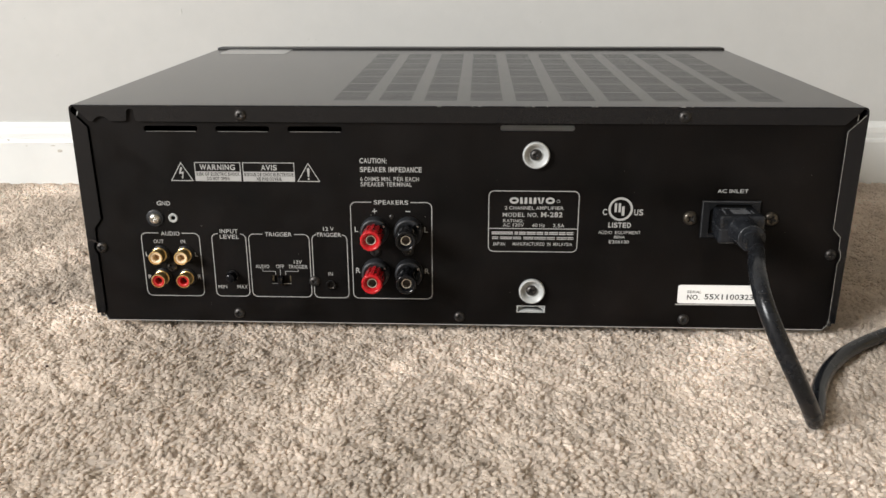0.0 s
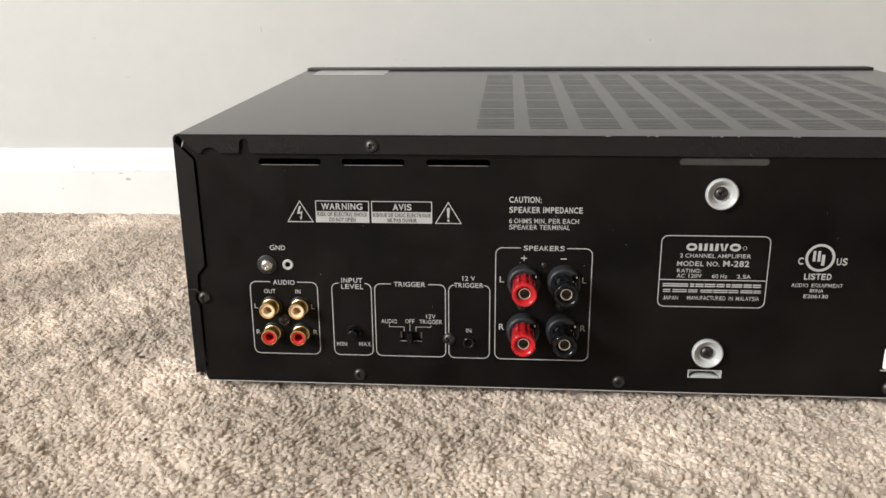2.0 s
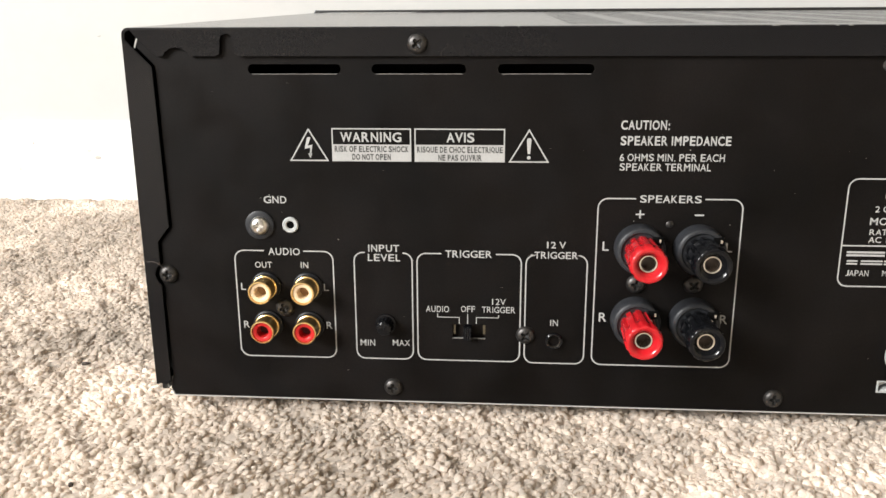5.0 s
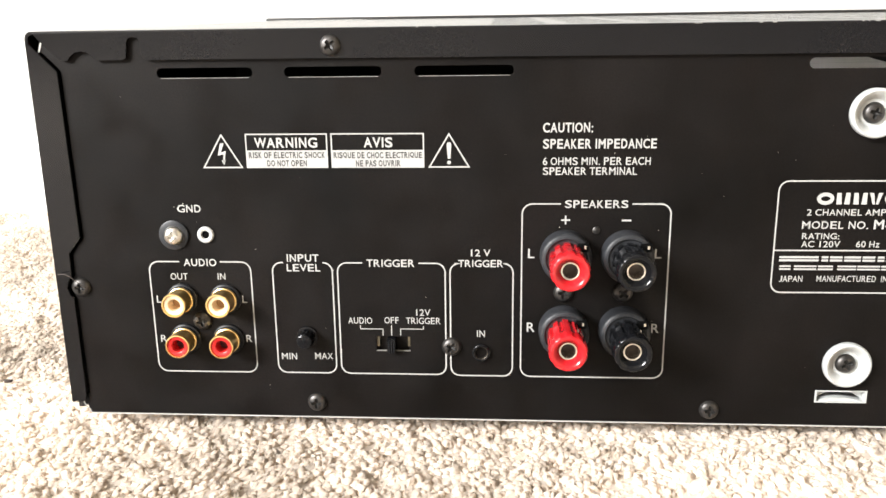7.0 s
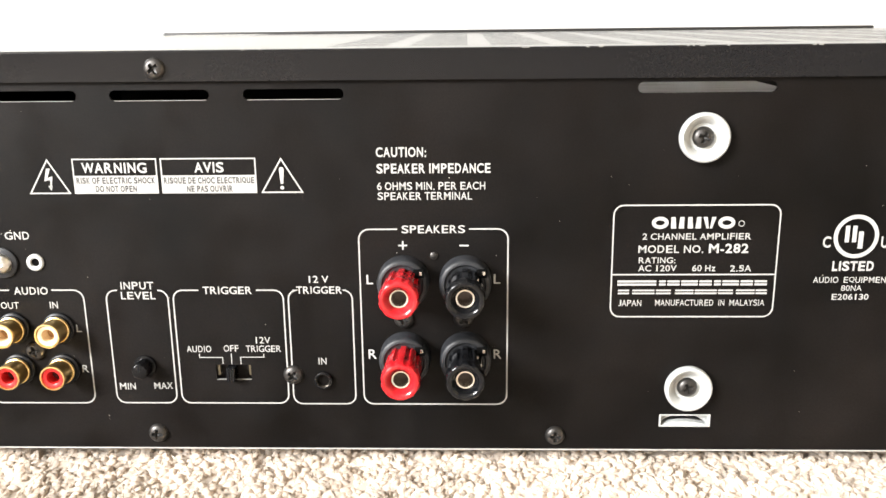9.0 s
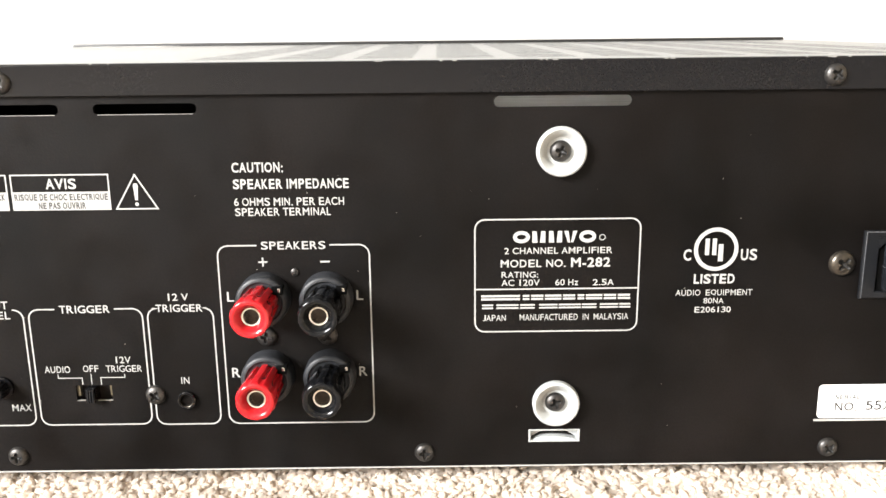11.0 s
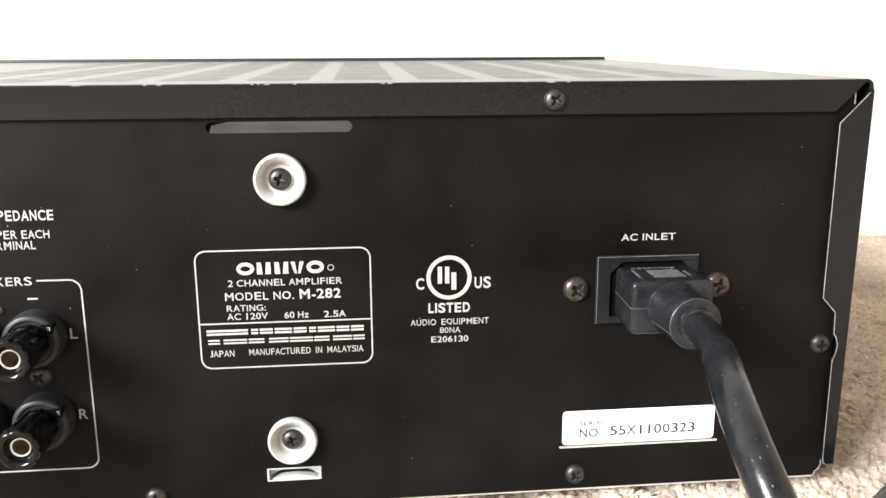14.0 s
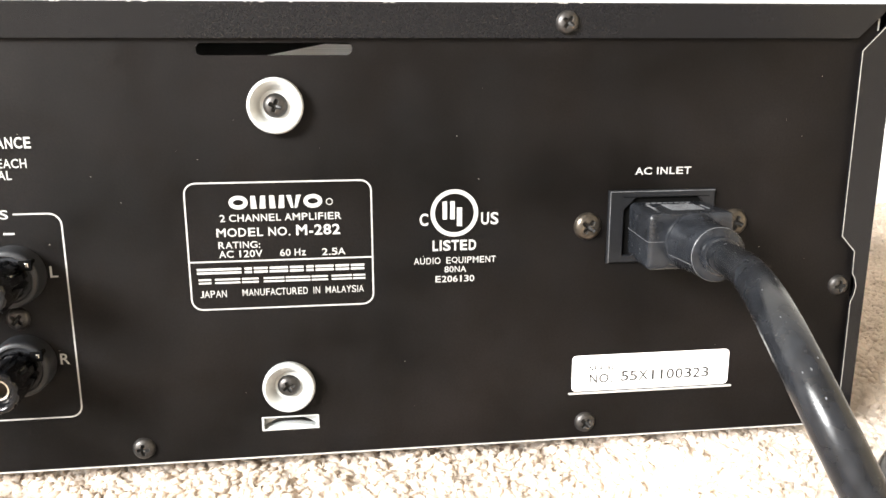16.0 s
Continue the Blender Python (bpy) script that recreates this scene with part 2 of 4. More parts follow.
BEARING = {c: w for group, w in (("CGOQS", 42), ("AVWXYT", 12), ("JZz0235689", 36), ("I", 94), ("1", 215), ("47", 28), ("-", 40), (".:", 64)) for c in group}
GLYPHS = {}


def glyph(sign, heavy):
    """Points of one sign of the built-in font, x from 0 to 1, and its faces; y in cap heights."""
    if (sign, heavy) not in GLYPHS:
        curve = bpy.data.curves.new("sign", "FONT")
        curve.body, curve.resolution_u, curve.offset = sign, 4, heavy
        temp = bpy.data.objects.new("sign", curve)
        scene.collection.objects.link(temp)
        mesh = bpy.data.meshes.new_from_object(temp.evaluated_get(bpy.context.evaluated_depsgraph_get()))
        bpy.data.objects.remove(temp)
        co = np.empty(len(mesh.vertices) * 3)
        mesh.vertices.foreach_get("co", co)
        co = co.reshape(-1, 3)
        lo, hi = co.min(0), co.max(0)
        tall = (hi[1] - lo[1]) * (1.4 if sign == "z" else 1.0) if sign not in ".-:" else 0.0
        GLYPHS[sign, heavy] = ((co[:, 0] - lo[0]) / (hi[0] - lo[0]), (co[:, 1] - lo[1]) / tall if tall else co[:, 1] / 0.70, [tuple(p.vertices) for p in mesh.polygons])
        bpy.data.meshes.remove(mesh)
    return GLYPHS[sign, heavy]


def lettering(body, x0, x1, z0, z1, y, parent, mat, heavy=0.0, label=""):
    """A printed line of the built-in font, set to grotesque widths, that fills the given rectangle of the panel."""
    places, pen = [], 0.0
    for c in body:
        side = BEARING.get(c, 76) - (heavy * 1000 if c in "I1" else 0)
        if c != " ":
            places.append((c, pen + side, pen + ADVANCE[c] - (side * 0.7 if c in "BEFKLPR" else side)))
        pen += ADVANCE[c]
    start, end = places[0][1], places[-1][2]
    scale = (x1 - x0) / (end - start)
    verts, faces = [], []
    for c, a, b in places:
        gx, gz, polygons = glyph(c, heavy)
        k = len(verts)
        verts += [((x0 + (a - start + u * (b - a)) * scale) * MM, y * MM, (z0 + v * (z1 - z0)) * MM) for u, v in zip(gx, gz)]
        faces += [[k + i for i in p] for p in polygons]
    mesh = bpy.data.meshes.new("printed_text")
    mesh.from_pydata(verts, [], faces)
    mesh.materials.append(mat)
    ob = new("printed_text", mesh)
    ob.parent = parent
    if label:
        ob["label"] = label
    return ob


def bars(x0, x1, z0, z1, widths, y, parent, mat, name="printed_bar", cut=0.0):
    """Plain printed bars in place of a line of letters; widths alternate bar, gap, bar."""
    total, x = sum(widths), x0
    for i, w in enumerate(widths):
        w = w * (x1 - x0) / total
        if i % 2 == 0:
            for a, b in ((z0, z0 + (z1 - z0) * (0.5 - cut)), (z0 + (z1 - z0) * (0.5 + cut), z1)) if cut else ((z0, z1),):
                bm = bmesh.new()
                bm.faces.new([bm.verts.new((u, y, v)) for u, v in ((x, a), (x + w, a), (x + w, b), (x, b))])
                part(name, bm, mat, parent)
        x += w


# ---- the room ----
FLOOR_LINE = radians(1.8)


def structure(name, bm, mat, label=""):
    return tagged(part(name, bm, mat, label=label), kind="structure")


bm = bmesh.new()
box(bm, -3000, 2800, 392.5, 520, -20, 2420)
wall_north = structure("wall_north", bm, WALL, "plain off-white painted wall behind the amplifier")
wall_north.matrix_world = Matrix.Rotation(FLOOR_LINE, 4, "Z")

bm = bmesh.new()
profile = [(392.5, -15), (380.5, -15), (380.5, 43), (381.5, 45.5), (384, 47), (384.3, 52), (385.5, 57), (388.5, 59.5), (390, 62.2), (392.5, 62.6)]
ends = [[bm.verts.new((x, y, z)) for y, z in profile] for x in (-2790, 2500)]
for i in range(len(profile)):
    j = (i + 1) % len(profile)
    bm.faces.new((ends[0][i], ends[0][j], ends[1][j], ends[1][i]))
bm.faces.new(ends[0]), bm.faces.new(ends[1])
baseboard = structure("baseboard", bm, TRIM, "white moulded skirting board along the wall")
baseboard.matrix_world = Matrix.Rotation(FLOOR_LINE, 4, "Z")

for x, z, w, h in ((-272.4, 171.7, 1.4, 5.5), (82.0, 160.6, 2.0, 2.4), (99.6, 138.0, 1.6, 2.6), (-402.0, 129.3, 3.6, 1.6), (-148.1, 144.4, 2.4, 1.2), (-141.0, 144.2, 1.6, 1.0), (26.0, 166.0, 1.2, 1.4),
                   (167.7, 126.9, 1.0, 4.0), (-304.8, 112.5, 1.8, 1.2), (-286.4, 92.0, 2.0, 1.6), (40.0, 141.0, 1.4, 2.0), (215.0, 137.0, 2.4, 2.0), (-430.0, 165.0, 1.6, 1.4)):
    bm = bmesh.new()
    turned(bm, [(1.0, 0.0), (0.85, -0.18), (0.45, -0.32), (0.0, -0.36)], 0, 0, 12)
    bmesh.ops.scale(bm, vec=(w / 2, 1.0, h / 2), verts=bm.verts)
    bmesh.ops.translate(bm, vec=(x, 392.5, z), verts=bm.verts)
    part("paint_blemish", bm, WALL, wall_north, smooth=60)
for x, z, w, h in ((-459.8, 46.0, 1.6, 2.2), (-414.4, 39.8, 5.0, 1.2), (-407.9, 34.4, 6.0, 3.4), (-441.4, 39.6, 2.4, 0.9), (-398.0, 42.6, 9.0, 0.7), (-473.0, 25.0, 2.0, 1.5)):
    bm = bmesh.new()
    turned(bm, [(1.0, 0.05), (0.8, -0.1), (0.0, -0.14)], 0, 0, 9)
    bmesh.ops.scale(bm, vec=(w / 2, 1.0, h / 2), verts=bm.verts)
    bmesh.ops.translate(bm, vec=(x, 380.5, z), verts=bm.verts)
    part("scuff_mark", bm, SCUFF, baseboard)

bm = bmesh.new()
plate(bm, [(-3600, -20), (480, -20), (480, 2420), (-3600, 2420)], [rounded(-2960, -1440, 1040, 2360, 5, 1)], 0, 120)
wall_west = structure("wall_west", bm, ROOM, "plain wall with a window opening")
wall_west.matrix_world = Matrix.Translation((-2.8, 0, 0)) @ Matrix.Rotation(radians(90), 4, "Z")
# Unseen wall, added and coloured warm to bounce light into the shaded carpet.
bm = bmesh.new()
box(bm, 2200, 2320, -3600, 560, -20, 2420)
structure("wall_east", bm, WARM_BOUNCE, "unseen plain wall coloured warm to bounce light")
bm = bmesh.new()
box(bm, -2920, 2320, -3720, -3600, -20, 2420)
structure("wall_south", bm, ROOM, "plain wall")
bm = bmesh.new()
box(bm, -2920, 2320, -3720, 600, 2420, 2520)
structure("ceiling", bm, ROOM, "plain ceiling")
bm = bmesh.new()
box(bm, -3100, 2800, -3800, 620, -60, -2.5)
structure("floor", bm, BACKING, "beige carpeted floor")


# ---- carpet pile ----
def carpet_pile():
    rng = np.random.default_rng(5)

    def waves(shortest, longest, count):
        k, a, c = 2 * np.pi / rng.uniform(shortest, longest, count), rng.uniform(0, np.pi, count), rng.uniform(0, 2 * np.pi, count)

        def at(x, y):
            total = np.zeros(x.size)
            for i in range(count):
                total += np.sin(k[i] * (x * np.cos(a[i]) + y * np.sin(a[i])) + c[i])
            return total / np.sqrt(count / 2)
        return at

    lay, lift, clump = waves(0.035, 0.12, 28), waves(0.06, 0.18, 20), waves(0.009, 0.022, 30)
    inside = lambda x, y: ~((abs(x) < 0.195) & (y > 0.03) & (y < 0.27)) & (y < 0.3835 + 0.0314 * x)
    floor_z = lambda x, y: -0.00078 + 0.0005 * lift(x, y) + 0.0003 * clump(x, y)

    # the packed yarn between the tips
    step = 0.002
    nx, ny = int(1.15 / step), int(0.575 / step)
    gx, gy = np.meshgrid(-0.58 + step * np.arange(nx), -0.19 + step * np.arange(ny))
    sx, sy = gx.ravel(), gy.ravel()
    sz = floor_z(sx, sy) + rng.normal(0, 0.0004, sx.size)
    sheet = np.stack([sx, sy, sz], 1)
    a = (np.arange(ny - 1)[:, None] * nx + np.arange(nx - 1)[None]).ravel()
    ok = inside(sx[a], sy[a])
    a = a[ok]
    sheet_loops = np.stack([a, a + 1, a + nx + 1, a + nx], 1).ravel()

    # the tips
    pitch = 0.0025
    gx, gy = np.meshgrid(np.arange(-0.58, 0.57, pitch), np.arange(-0.19, 0.40, pitch * 0.93))
    x, y = gx.ravel(), gy.ravel()
    x, y = x + rng.uniform(-0.42, 0.42, x.size) * pitch, y + rng.uniform(-0.42, 0.42, x.size) * pitch
    keep = inside(x, y)
    x, y = x[keep], y[keep]
    n = x.size
    sides, levels = 4, np.array([0.0, 0.5, 0.86])
    girth = np.array([1.15, 1.1, 0.74])
    base = floor_z(x, y) - 0.00142
    height = 0.0024 + rng.normal(0, 0.00033, n) + 0.0002 * clump(x, y)
    radius = rng.uniform(0.0013, 0.0021, n)
    turn = rng.uniform(0, 2 * np.pi, n)
    lean_a = 0.6 + 1.9 * lay(x, y) + rng.normal(0, 0.8, n)
    lean = np.abs(rng.normal(0.0013, 0.0007, n)) * (1.0 + 0.5 * np.tanh(lift(x, y)))
    ring = np.arange(sides) * 2 * np.pi / sides
    nv = 3 * sides + 1
    verts = np.empty((n, nv, 3))
    c, s = np.cos(turn)[:, None], np.sin(turn)[:, None]
    for k in range(3):
        h, a = levels[k], ring + 0.5 * k
        squash = rng.uniform(0.75, 1.25, (n, 1))
        rough = rng.uniform(0.82, 1.18, (n, sides))
        px = radius[:, None] * girth[k] * np.cos(a) * squash * rough
        py = radius[:, None] * girth[k] * np.sin(a) / squash * rough
        verts[:, k * sides:(k + 1) * sides, 0] = (x + lean * np.cos(lean_a) * h**2)[:, None] + c * px - s * py
        verts[:, k * sides:(k + 1) * sides, 1] = (y + lean * np.sin(lean_a) * h**2)[:, None] + s * px + c * py
        verts[:, k * sides:(k + 1) * sides, 2] = (base + height * h)[:, None] + rng.normal(0, 0.0002, (n, sides))
    verts[:, -1, 0] = x + lean * np.cos(lean_a)
    verts[:, -1, 1] = y + lean * np.sin(lean_a)
    verts[:, -1, 2] = base + height
    quads = []
    for k in range(2):
        for i in range(sides):
            j = (i + 1) % sides
            quads.append((k * sides + i, k * sides + j, (k + 1) * sides + j, (k + 1) * sides + i))
    tris = [(2 * sides + i, 2 * sides + (i + 1) % sides, 3 * sides) for i in range(sides)]
    per = 4 * len(quads) + 3 * len(tris)
    loop = np.concatenate([np.array(quads).ravel(), np.array(tris).ravel()])
    loops = (loop[None] + np.arange(n)[:, None] * nv).ravel() + len(sheet)
    sizes = np.array([4] * len(quads) + [3] * len(tris))
    starts = np.concatenate([[0], np.cumsum(sizes)[:-1]])
    starts = (starts[None] + np.arange(n)[:, None] * per).ravel() + sheet_loops.size
    # loose strands that stand out of the tufts
    m = 110000
    pick = rng.integers(0, n, m)
    sx, sy = x[pick] + rng.normal(0, 0.0011, m), y[pick] + rng.normal(0, 0.0011, m)
    ok = inside(sx, sy)
    sx, sy, pick = sx[ok], sy[ok], pick[ok]
    m = sx.size
    way = lean_a[pick] + rng.normal(0, 0.7, m)
    reach = np.abs(rng.normal(0.0011, 0.0006, m))
    thick = rng.uniform(0.00045, 0.00085, m)
    foot = base[pick] + 0.4 * height[pick]
    tall = 0.65 * height[pick] + rng.normal(0.0003, 0.00025, m)
    strands = np.empty((m, 4, 3))
    for k in range(3):
        a = way + 2 * np.pi * k / 3
        strands[:, k, 0], strands[:, k, 1], strands[:, k, 2] = sx + thick * np.cos(a), sy + thick * np.sin(a), foot
    strands[:, 3, 0], strands[:, 3, 1], strands[:, 3, 2] = sx + reach * np.cos(way), sy + reach * np.sin(way), foot + tall
    first = len(sheet) + n * nv
    strand_loops = (np.array([0, 1, 3, 1, 2, 3, 2, 0, 3])[None] + 4 * np.arange(m)[:, None]).ravel() + first
    tuft_end = sheet_loops.size + loops.size
    loops = np.concatenate([sheet_loops, loops, strand_loops])
    starts = np.concatenate([np.arange(0, sheet_loops.size, 4), starts, tuft_end + 3 * np.arange(3 * m)])
    mesh = bpy.data.meshes.new("carpet_pile")
    mesh.vertices.add(first + 4 * m)
    mesh.vertices.foreach_set("co", np.concatenate([sheet, verts.reshape(-1, 3), strands.reshape(-1, 3)]).ravel())
    mesh.loops.add(loops.size)
    mesh.loops.foreach_set("vertex_index", loops.astype(np.int32))
    mesh.polygons.add(starts.size)
    mesh.polygons.foreach_set("loop_start", starts.astype(np.int32))
    mesh.polygons.foreach_set("use_smooth", np.ones(starts.size, bool))
    mesh.update(calc_edges=True)
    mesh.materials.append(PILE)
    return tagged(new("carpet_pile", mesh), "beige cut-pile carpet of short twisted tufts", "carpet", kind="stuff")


carpet_pile()

# ---- the amplifier ----
amplifier = empty_thing("amplifier", "black metal stereo power amplifier standing on beige carpet", "amplifier")
XL, XR, ZB, ZT, DEEP = -217.5, 218.3, 5.6, 134.4, 271.0
SLOPE = 0.034


def slot(x0, x1, z0, z1):
    return rounded(x0, x1, z0, z1, (z1 - z0) / 2 - 0.01, 4)


bm = bmesh.new()
plate(bm, [(-211.5, ZB), (211.2, ZB), (213.8, 9.5), (213.8, 130.6), (212.0, 132.7), (-212.0, 132.7), (-213.8, 130.6), (-213.6, 128.7), (-207.5, 122.3), (-206.8, 68.3),
           (-211.1, 62.9), (-211.2, 55.5), (-212.4, 54.0), (-213.2, 51.3), (-212.4, 48.9), (-211.4, 47.2), (-211.4, 12.4), (-212.6, 8.4)],
      [slot(-176.7, -146.2, 119.6, 122.8), slot(-136.2, -105.8, 119.6, 122.8), slot(-95.7, -65.3, 119.6, 122.8), slot(22.0, 62.8, 120.7, 123.9),
       [(33.9, 13.9), (49.8, 13.9), (49.8, 17.7), (33.9, 17.7)], [(-110.3, 29.8), (-98.9, 29.8), (-98.9, 34.9), (-110.3, 34.9)]], 0, 1.0)
rear_panel = part("rear_panel", bm, PANEL, amplifier, "black painted steel panel with white lettering")

# slot lips of bare metal
for x0, x1, z0 in ((-176.2, -146.6, 119.6), (-135.6, -106.2, 119.6), (-95.2, -65.6, 119.6)):
    bm = bmesh.new()
    box(bm, x0 + 0.8, x1 - 0.8, -0.05, 0.9, z0 - 0.02, z0 + 0.10)
    part("slot_lip", bm, EDGE, rear_panel)

# cover: sloping top sheet with its field of slots, two sides, and the folded flanges
BEND = 2.3
xs, ys = [XL + BEND], [0.4]
COLUMNS = [(-72.6 + 25.95 * i, -72.6 + 25.95 * i + 18.4) for i in range(10)]
for a, b in COLUMNS:
    xs += [a, b]
xs.append(XR - BEND)
ROWS_Y = [(17.2 + 32.4 * i, 17.2 + 32.4 * i + 29.0) for i in range(7)]
SLOTS = []
for a, b in ROWS_Y:
    for k in range(7):
        p = (b - a) / 7
        SLOTS.append((a + k * p, a + k * p + 0.34 * p))
for a, b in SLOTS:
    ys += [a, b]
ys.append(DEEP)
open_x, open_y = {xs.index(a) for a, _ in COLUMNS}, {ys.index(a) for a, _ in SLOTS}
bm = bmesh.new()
grid = {}
for k, down in ((0, 0.0), (1, 1.0)):
    for i, x in enumerate(xs):
        for j, y in enumerate(ys):
            grid[i, j, k] = bm.verts.new((x, y, ZT + SLOPE * max(y, 0) - down))
solid = lambda i, j: 0 <= i < len(xs) - 1 and 0 <= j < len(ys) - 1 and not (i in open_x and j in open_y)
for i in range(len(xs) - 1):
    for j in range(len(ys) - 1):
        if not solid(i, j):
            continue
        for k in (0, 1):
            bm.faces.new([grid[a, b, k] for a, b in ((i, j), (i + 1, j), (i + 1, j + 1), (i, j + 1))])
        for di, dj, e in ((-1, 0, ((i, j), (i, j + 1))), (1, 0, ((i + 1, j), (i + 1, j + 1))), (0, -1, ((i, j), (i + 1, j))), (0, 1, ((i, j + 1), (i + 1, j + 1)))):
            if not solid(i + di, j + dj):
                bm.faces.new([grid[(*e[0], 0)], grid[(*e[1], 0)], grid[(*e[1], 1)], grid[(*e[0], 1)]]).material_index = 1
fold = [(0.4, ZT)] + [(-0.7 - 0.8 * math.sin(radians(a)), ZT - 0.8 + 0.8 * math.cos(radians(a))) for a in range(0, 91, 15)]
ends = [[bm.verts.new((x, y, z)) for y, z in fold + [(0.4, ZT - 0.8)]] for x in (-215.0, 215.8)]
for i in range(len(fold)):
    bm.faces.new((ends[0][i], ends[0][i + 1], ends[1][i + 1], ends[1][i]))
bm.faces.new(ends[0]), bm.faces.new(ends[1])
top_cover = part("top_cover", bm, COVER, amplifier, "black painted steel lid with rows of vent slots")
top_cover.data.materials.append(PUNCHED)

for name, x0, x1 in (("cover_side", XL, XL + 1.0), ("cover_side", XR - 1.0, XR)):
    bm = bmesh.new()
    box(bm, x0, x1, -1.0, DEEP, 9.8, ZT - BEND)
    for v in bm.verts:
        if v.co.z < 50 and x0 > 0:
            v.co.x -= 1.0
        if v.co.z > 50:
            v.co.z += SLOPE * max(v.co.y, 0)
    part(name, bm, COVER, top_cover)

# rounded bends between the top sheet and the sides
for m, cx in ((-1, XL + BEND), (1, XR - BEND)):
    bm = bmesh.new()
    rows = []
    for y in (-0.9, 0.4, DEEP):
        arc = [(r, radians(a)) for r, span in ((BEND, range(0, 91, 15)), (BEND - 1.0, range(90, -1, -15))) for a in span]
        rows.append([bm.verts.new((cx + m * r * math.cos(a), y, ZT - BEND + r * math.sin(a) + SLOPE * max(y, 0))) for r, a in arc])
    for a, b in zip(rows, rows[1:]):
        for i in range(len(a)):
            j = (i + 1) % len(a)
            bm.faces.new((a[i], a[j], b[j], b[i]))
    for i in range(6):
        for row in (rows[0], rows[-1]):
            bm.faces.new((row[i], row[i + 1], row[12 - i], row[13 - i]))
    part("corner_bend", bm, COVER, top_cover, smooth=50)

bm = bmesh.new()
plate(bm, [(-206.5, 125.4), (-204.2, 125.4), (-203.4, 126.6), (-201.8, 127.8), (-199.6, 128.2), (-197.6, 127.8), (-196.0, 126.6), (-195.2, 125.4), (-186.6, 125.4),
           (-185.6, 126.0), (-185.2, 127.2), (-184.9, 130.8), (-184.2, 132.0), (-182.6, 132.4), (-181.2, 132.0), (-180.7, 130.8), (-180.6, 127.0), (-180.0, 125.9), (-178.6, 125.4),
           (206.6, 124.9), (214.2, 132.2), (215.4, ZT - 0.78), (-214.4, ZT - 0.78), (-213.4, 132.3)], (), -1.5, -0.5)
part("rear_flange", bm, COVER, top_cover)
bm = bmesh.new()
plate(bm, [(-217.3, 131.4), (-217.3, 10.4), (-213.6, 10.0), (-212.6, 10.6), (-212.1, 12.6), (-212.1, 47.6), (-213.2, 48.6), (-214.0, 51.3), (-213.2, 54.0), (-212.0, 55.2), (-211.9, 63.2), (-207.6, 68.6), (-208.3, 122.0)], (), -1.2, -0.1)
part("side_flange", bm, COVER, top_cover)
bm = bmesh.new()
SEAM = [(217.0, 130.4), (208.3, 121.4), (208.2, 67.0), (212.7, 62.2), (212.9, 55.2), (213.9, 53.6), (214.5, 51.2), (214.1, 48.4), (213.2, 46.2), (213.3, 12.2), (213.5, 10.8), (214.3, 10.1)]
plate(bm, SEAM + [(217.2, 10.1), (217.4, 30.0), (218.2, 131.2)], (), -1.7, -0.7)
part("side_flange", bm, COVER, top_cover)
bm = bmesh.new()
stroke(bm, SEAM, 0.3, -1.76)
part("cut_edge", bm, EDGE, top_cover, "bright bare metal edge")
for pts in ([(-213.8, 128.0), (-212.8, 130.8), (-211.2, 131.6)], [(213.2, 127.0), (213.2, 130.2), (211.6, 131.6)]):
    bm = bmesh.new()
    stroke(bm, pts, 0.5, -0.3)
    part("cut_edge", bm, EDGE, top_cover, "bright bare metal edge")

for m in (-1, 1):
    bm = bmesh.new()
    stroke(bm, [(m * 211.4, 5.5), (m * 211.9, 6.9), (m * 213.1, 7.8), (m * 213.7, 9.2), (m * 213.6, 11.0)], 0.5, -0.12)
    part("cut_edge", bm, EDGE, top_cover, "bright bare metal edge")
    bm = bmesh.new()
    box(bm, m * 215.1 - 1.2, m * 215.1 + 1.2, 0.6, 12.0, 7.2, 11.0, 0.5)
    part("corner_tab", bm, FACE, top_cover)

bm = bmesh.new()
box(bm, -205.0, -150.0, 237.5, 269.0, 0.0, 0.12)
for v in bm.verts:
    v.co.z += ZT + SLOPE * v.co.y + 0.05
part("film_label", bm, FILM, top_cover, "thin pale film label")

# worn paint along the rear fold
chips = random.Random(3)
for i in range(15):
    bm = bmesh.new()
    x = chips.choice((-92, -14, 10, 34, 40, 62, 70, 118)) + chips.uniform(-7, 7)
    w = chips.choice((0.5, 0.7, 1.0, 1.5, 2.6)) * chips.uniform(0.7, 1.3)
    box(bm, x, x + w, -1.36, -0.6, ZT - chips.uniform(0.34, 0.5), ZT - 0.1, 0.08)
    part("paint_chip", bm, EDGE, top_cover, "paint worn to bare metal")

bm = bmesh.new()
box(bm, -211.3, 211.0, -0.1, DEEP, ZB - 0.45, ZB - 0.05)
part("bottom_plate", bm, STEEL, amplifier, "bare steel base plate")
bm = bmesh.new()
box(bm, -216.5, 217.0, DEEP, DEEP + 14, 3.0, 145.2, 1.2)
part("faceplate", bm, FACE, amplifier, "black front plate")
# Added inner wall; the shade inside the case is put into its dark colour.
bm = bmesh.new()
box(bm, -212, 212, 190, 190.5, ZB + 1, 128)
part("inner_wall", bm, INSIDE, amplifier, "added inner wall coloured dark for interior shade")
bm = bmesh.new()
plate(bm, [(0.0, -30), (111.0, -30), (111.0, -4.4), (93.5, 2.0), (80.0, 9.0), (54.0, 10.0), (3.0, -4.0)], (), 0, 3)
bmesh.ops.rotate(bm, cent=(0, 0, 0), matrix=Matrix.Rotation(radians(-45), 3, "X"), verts=bm.verts)
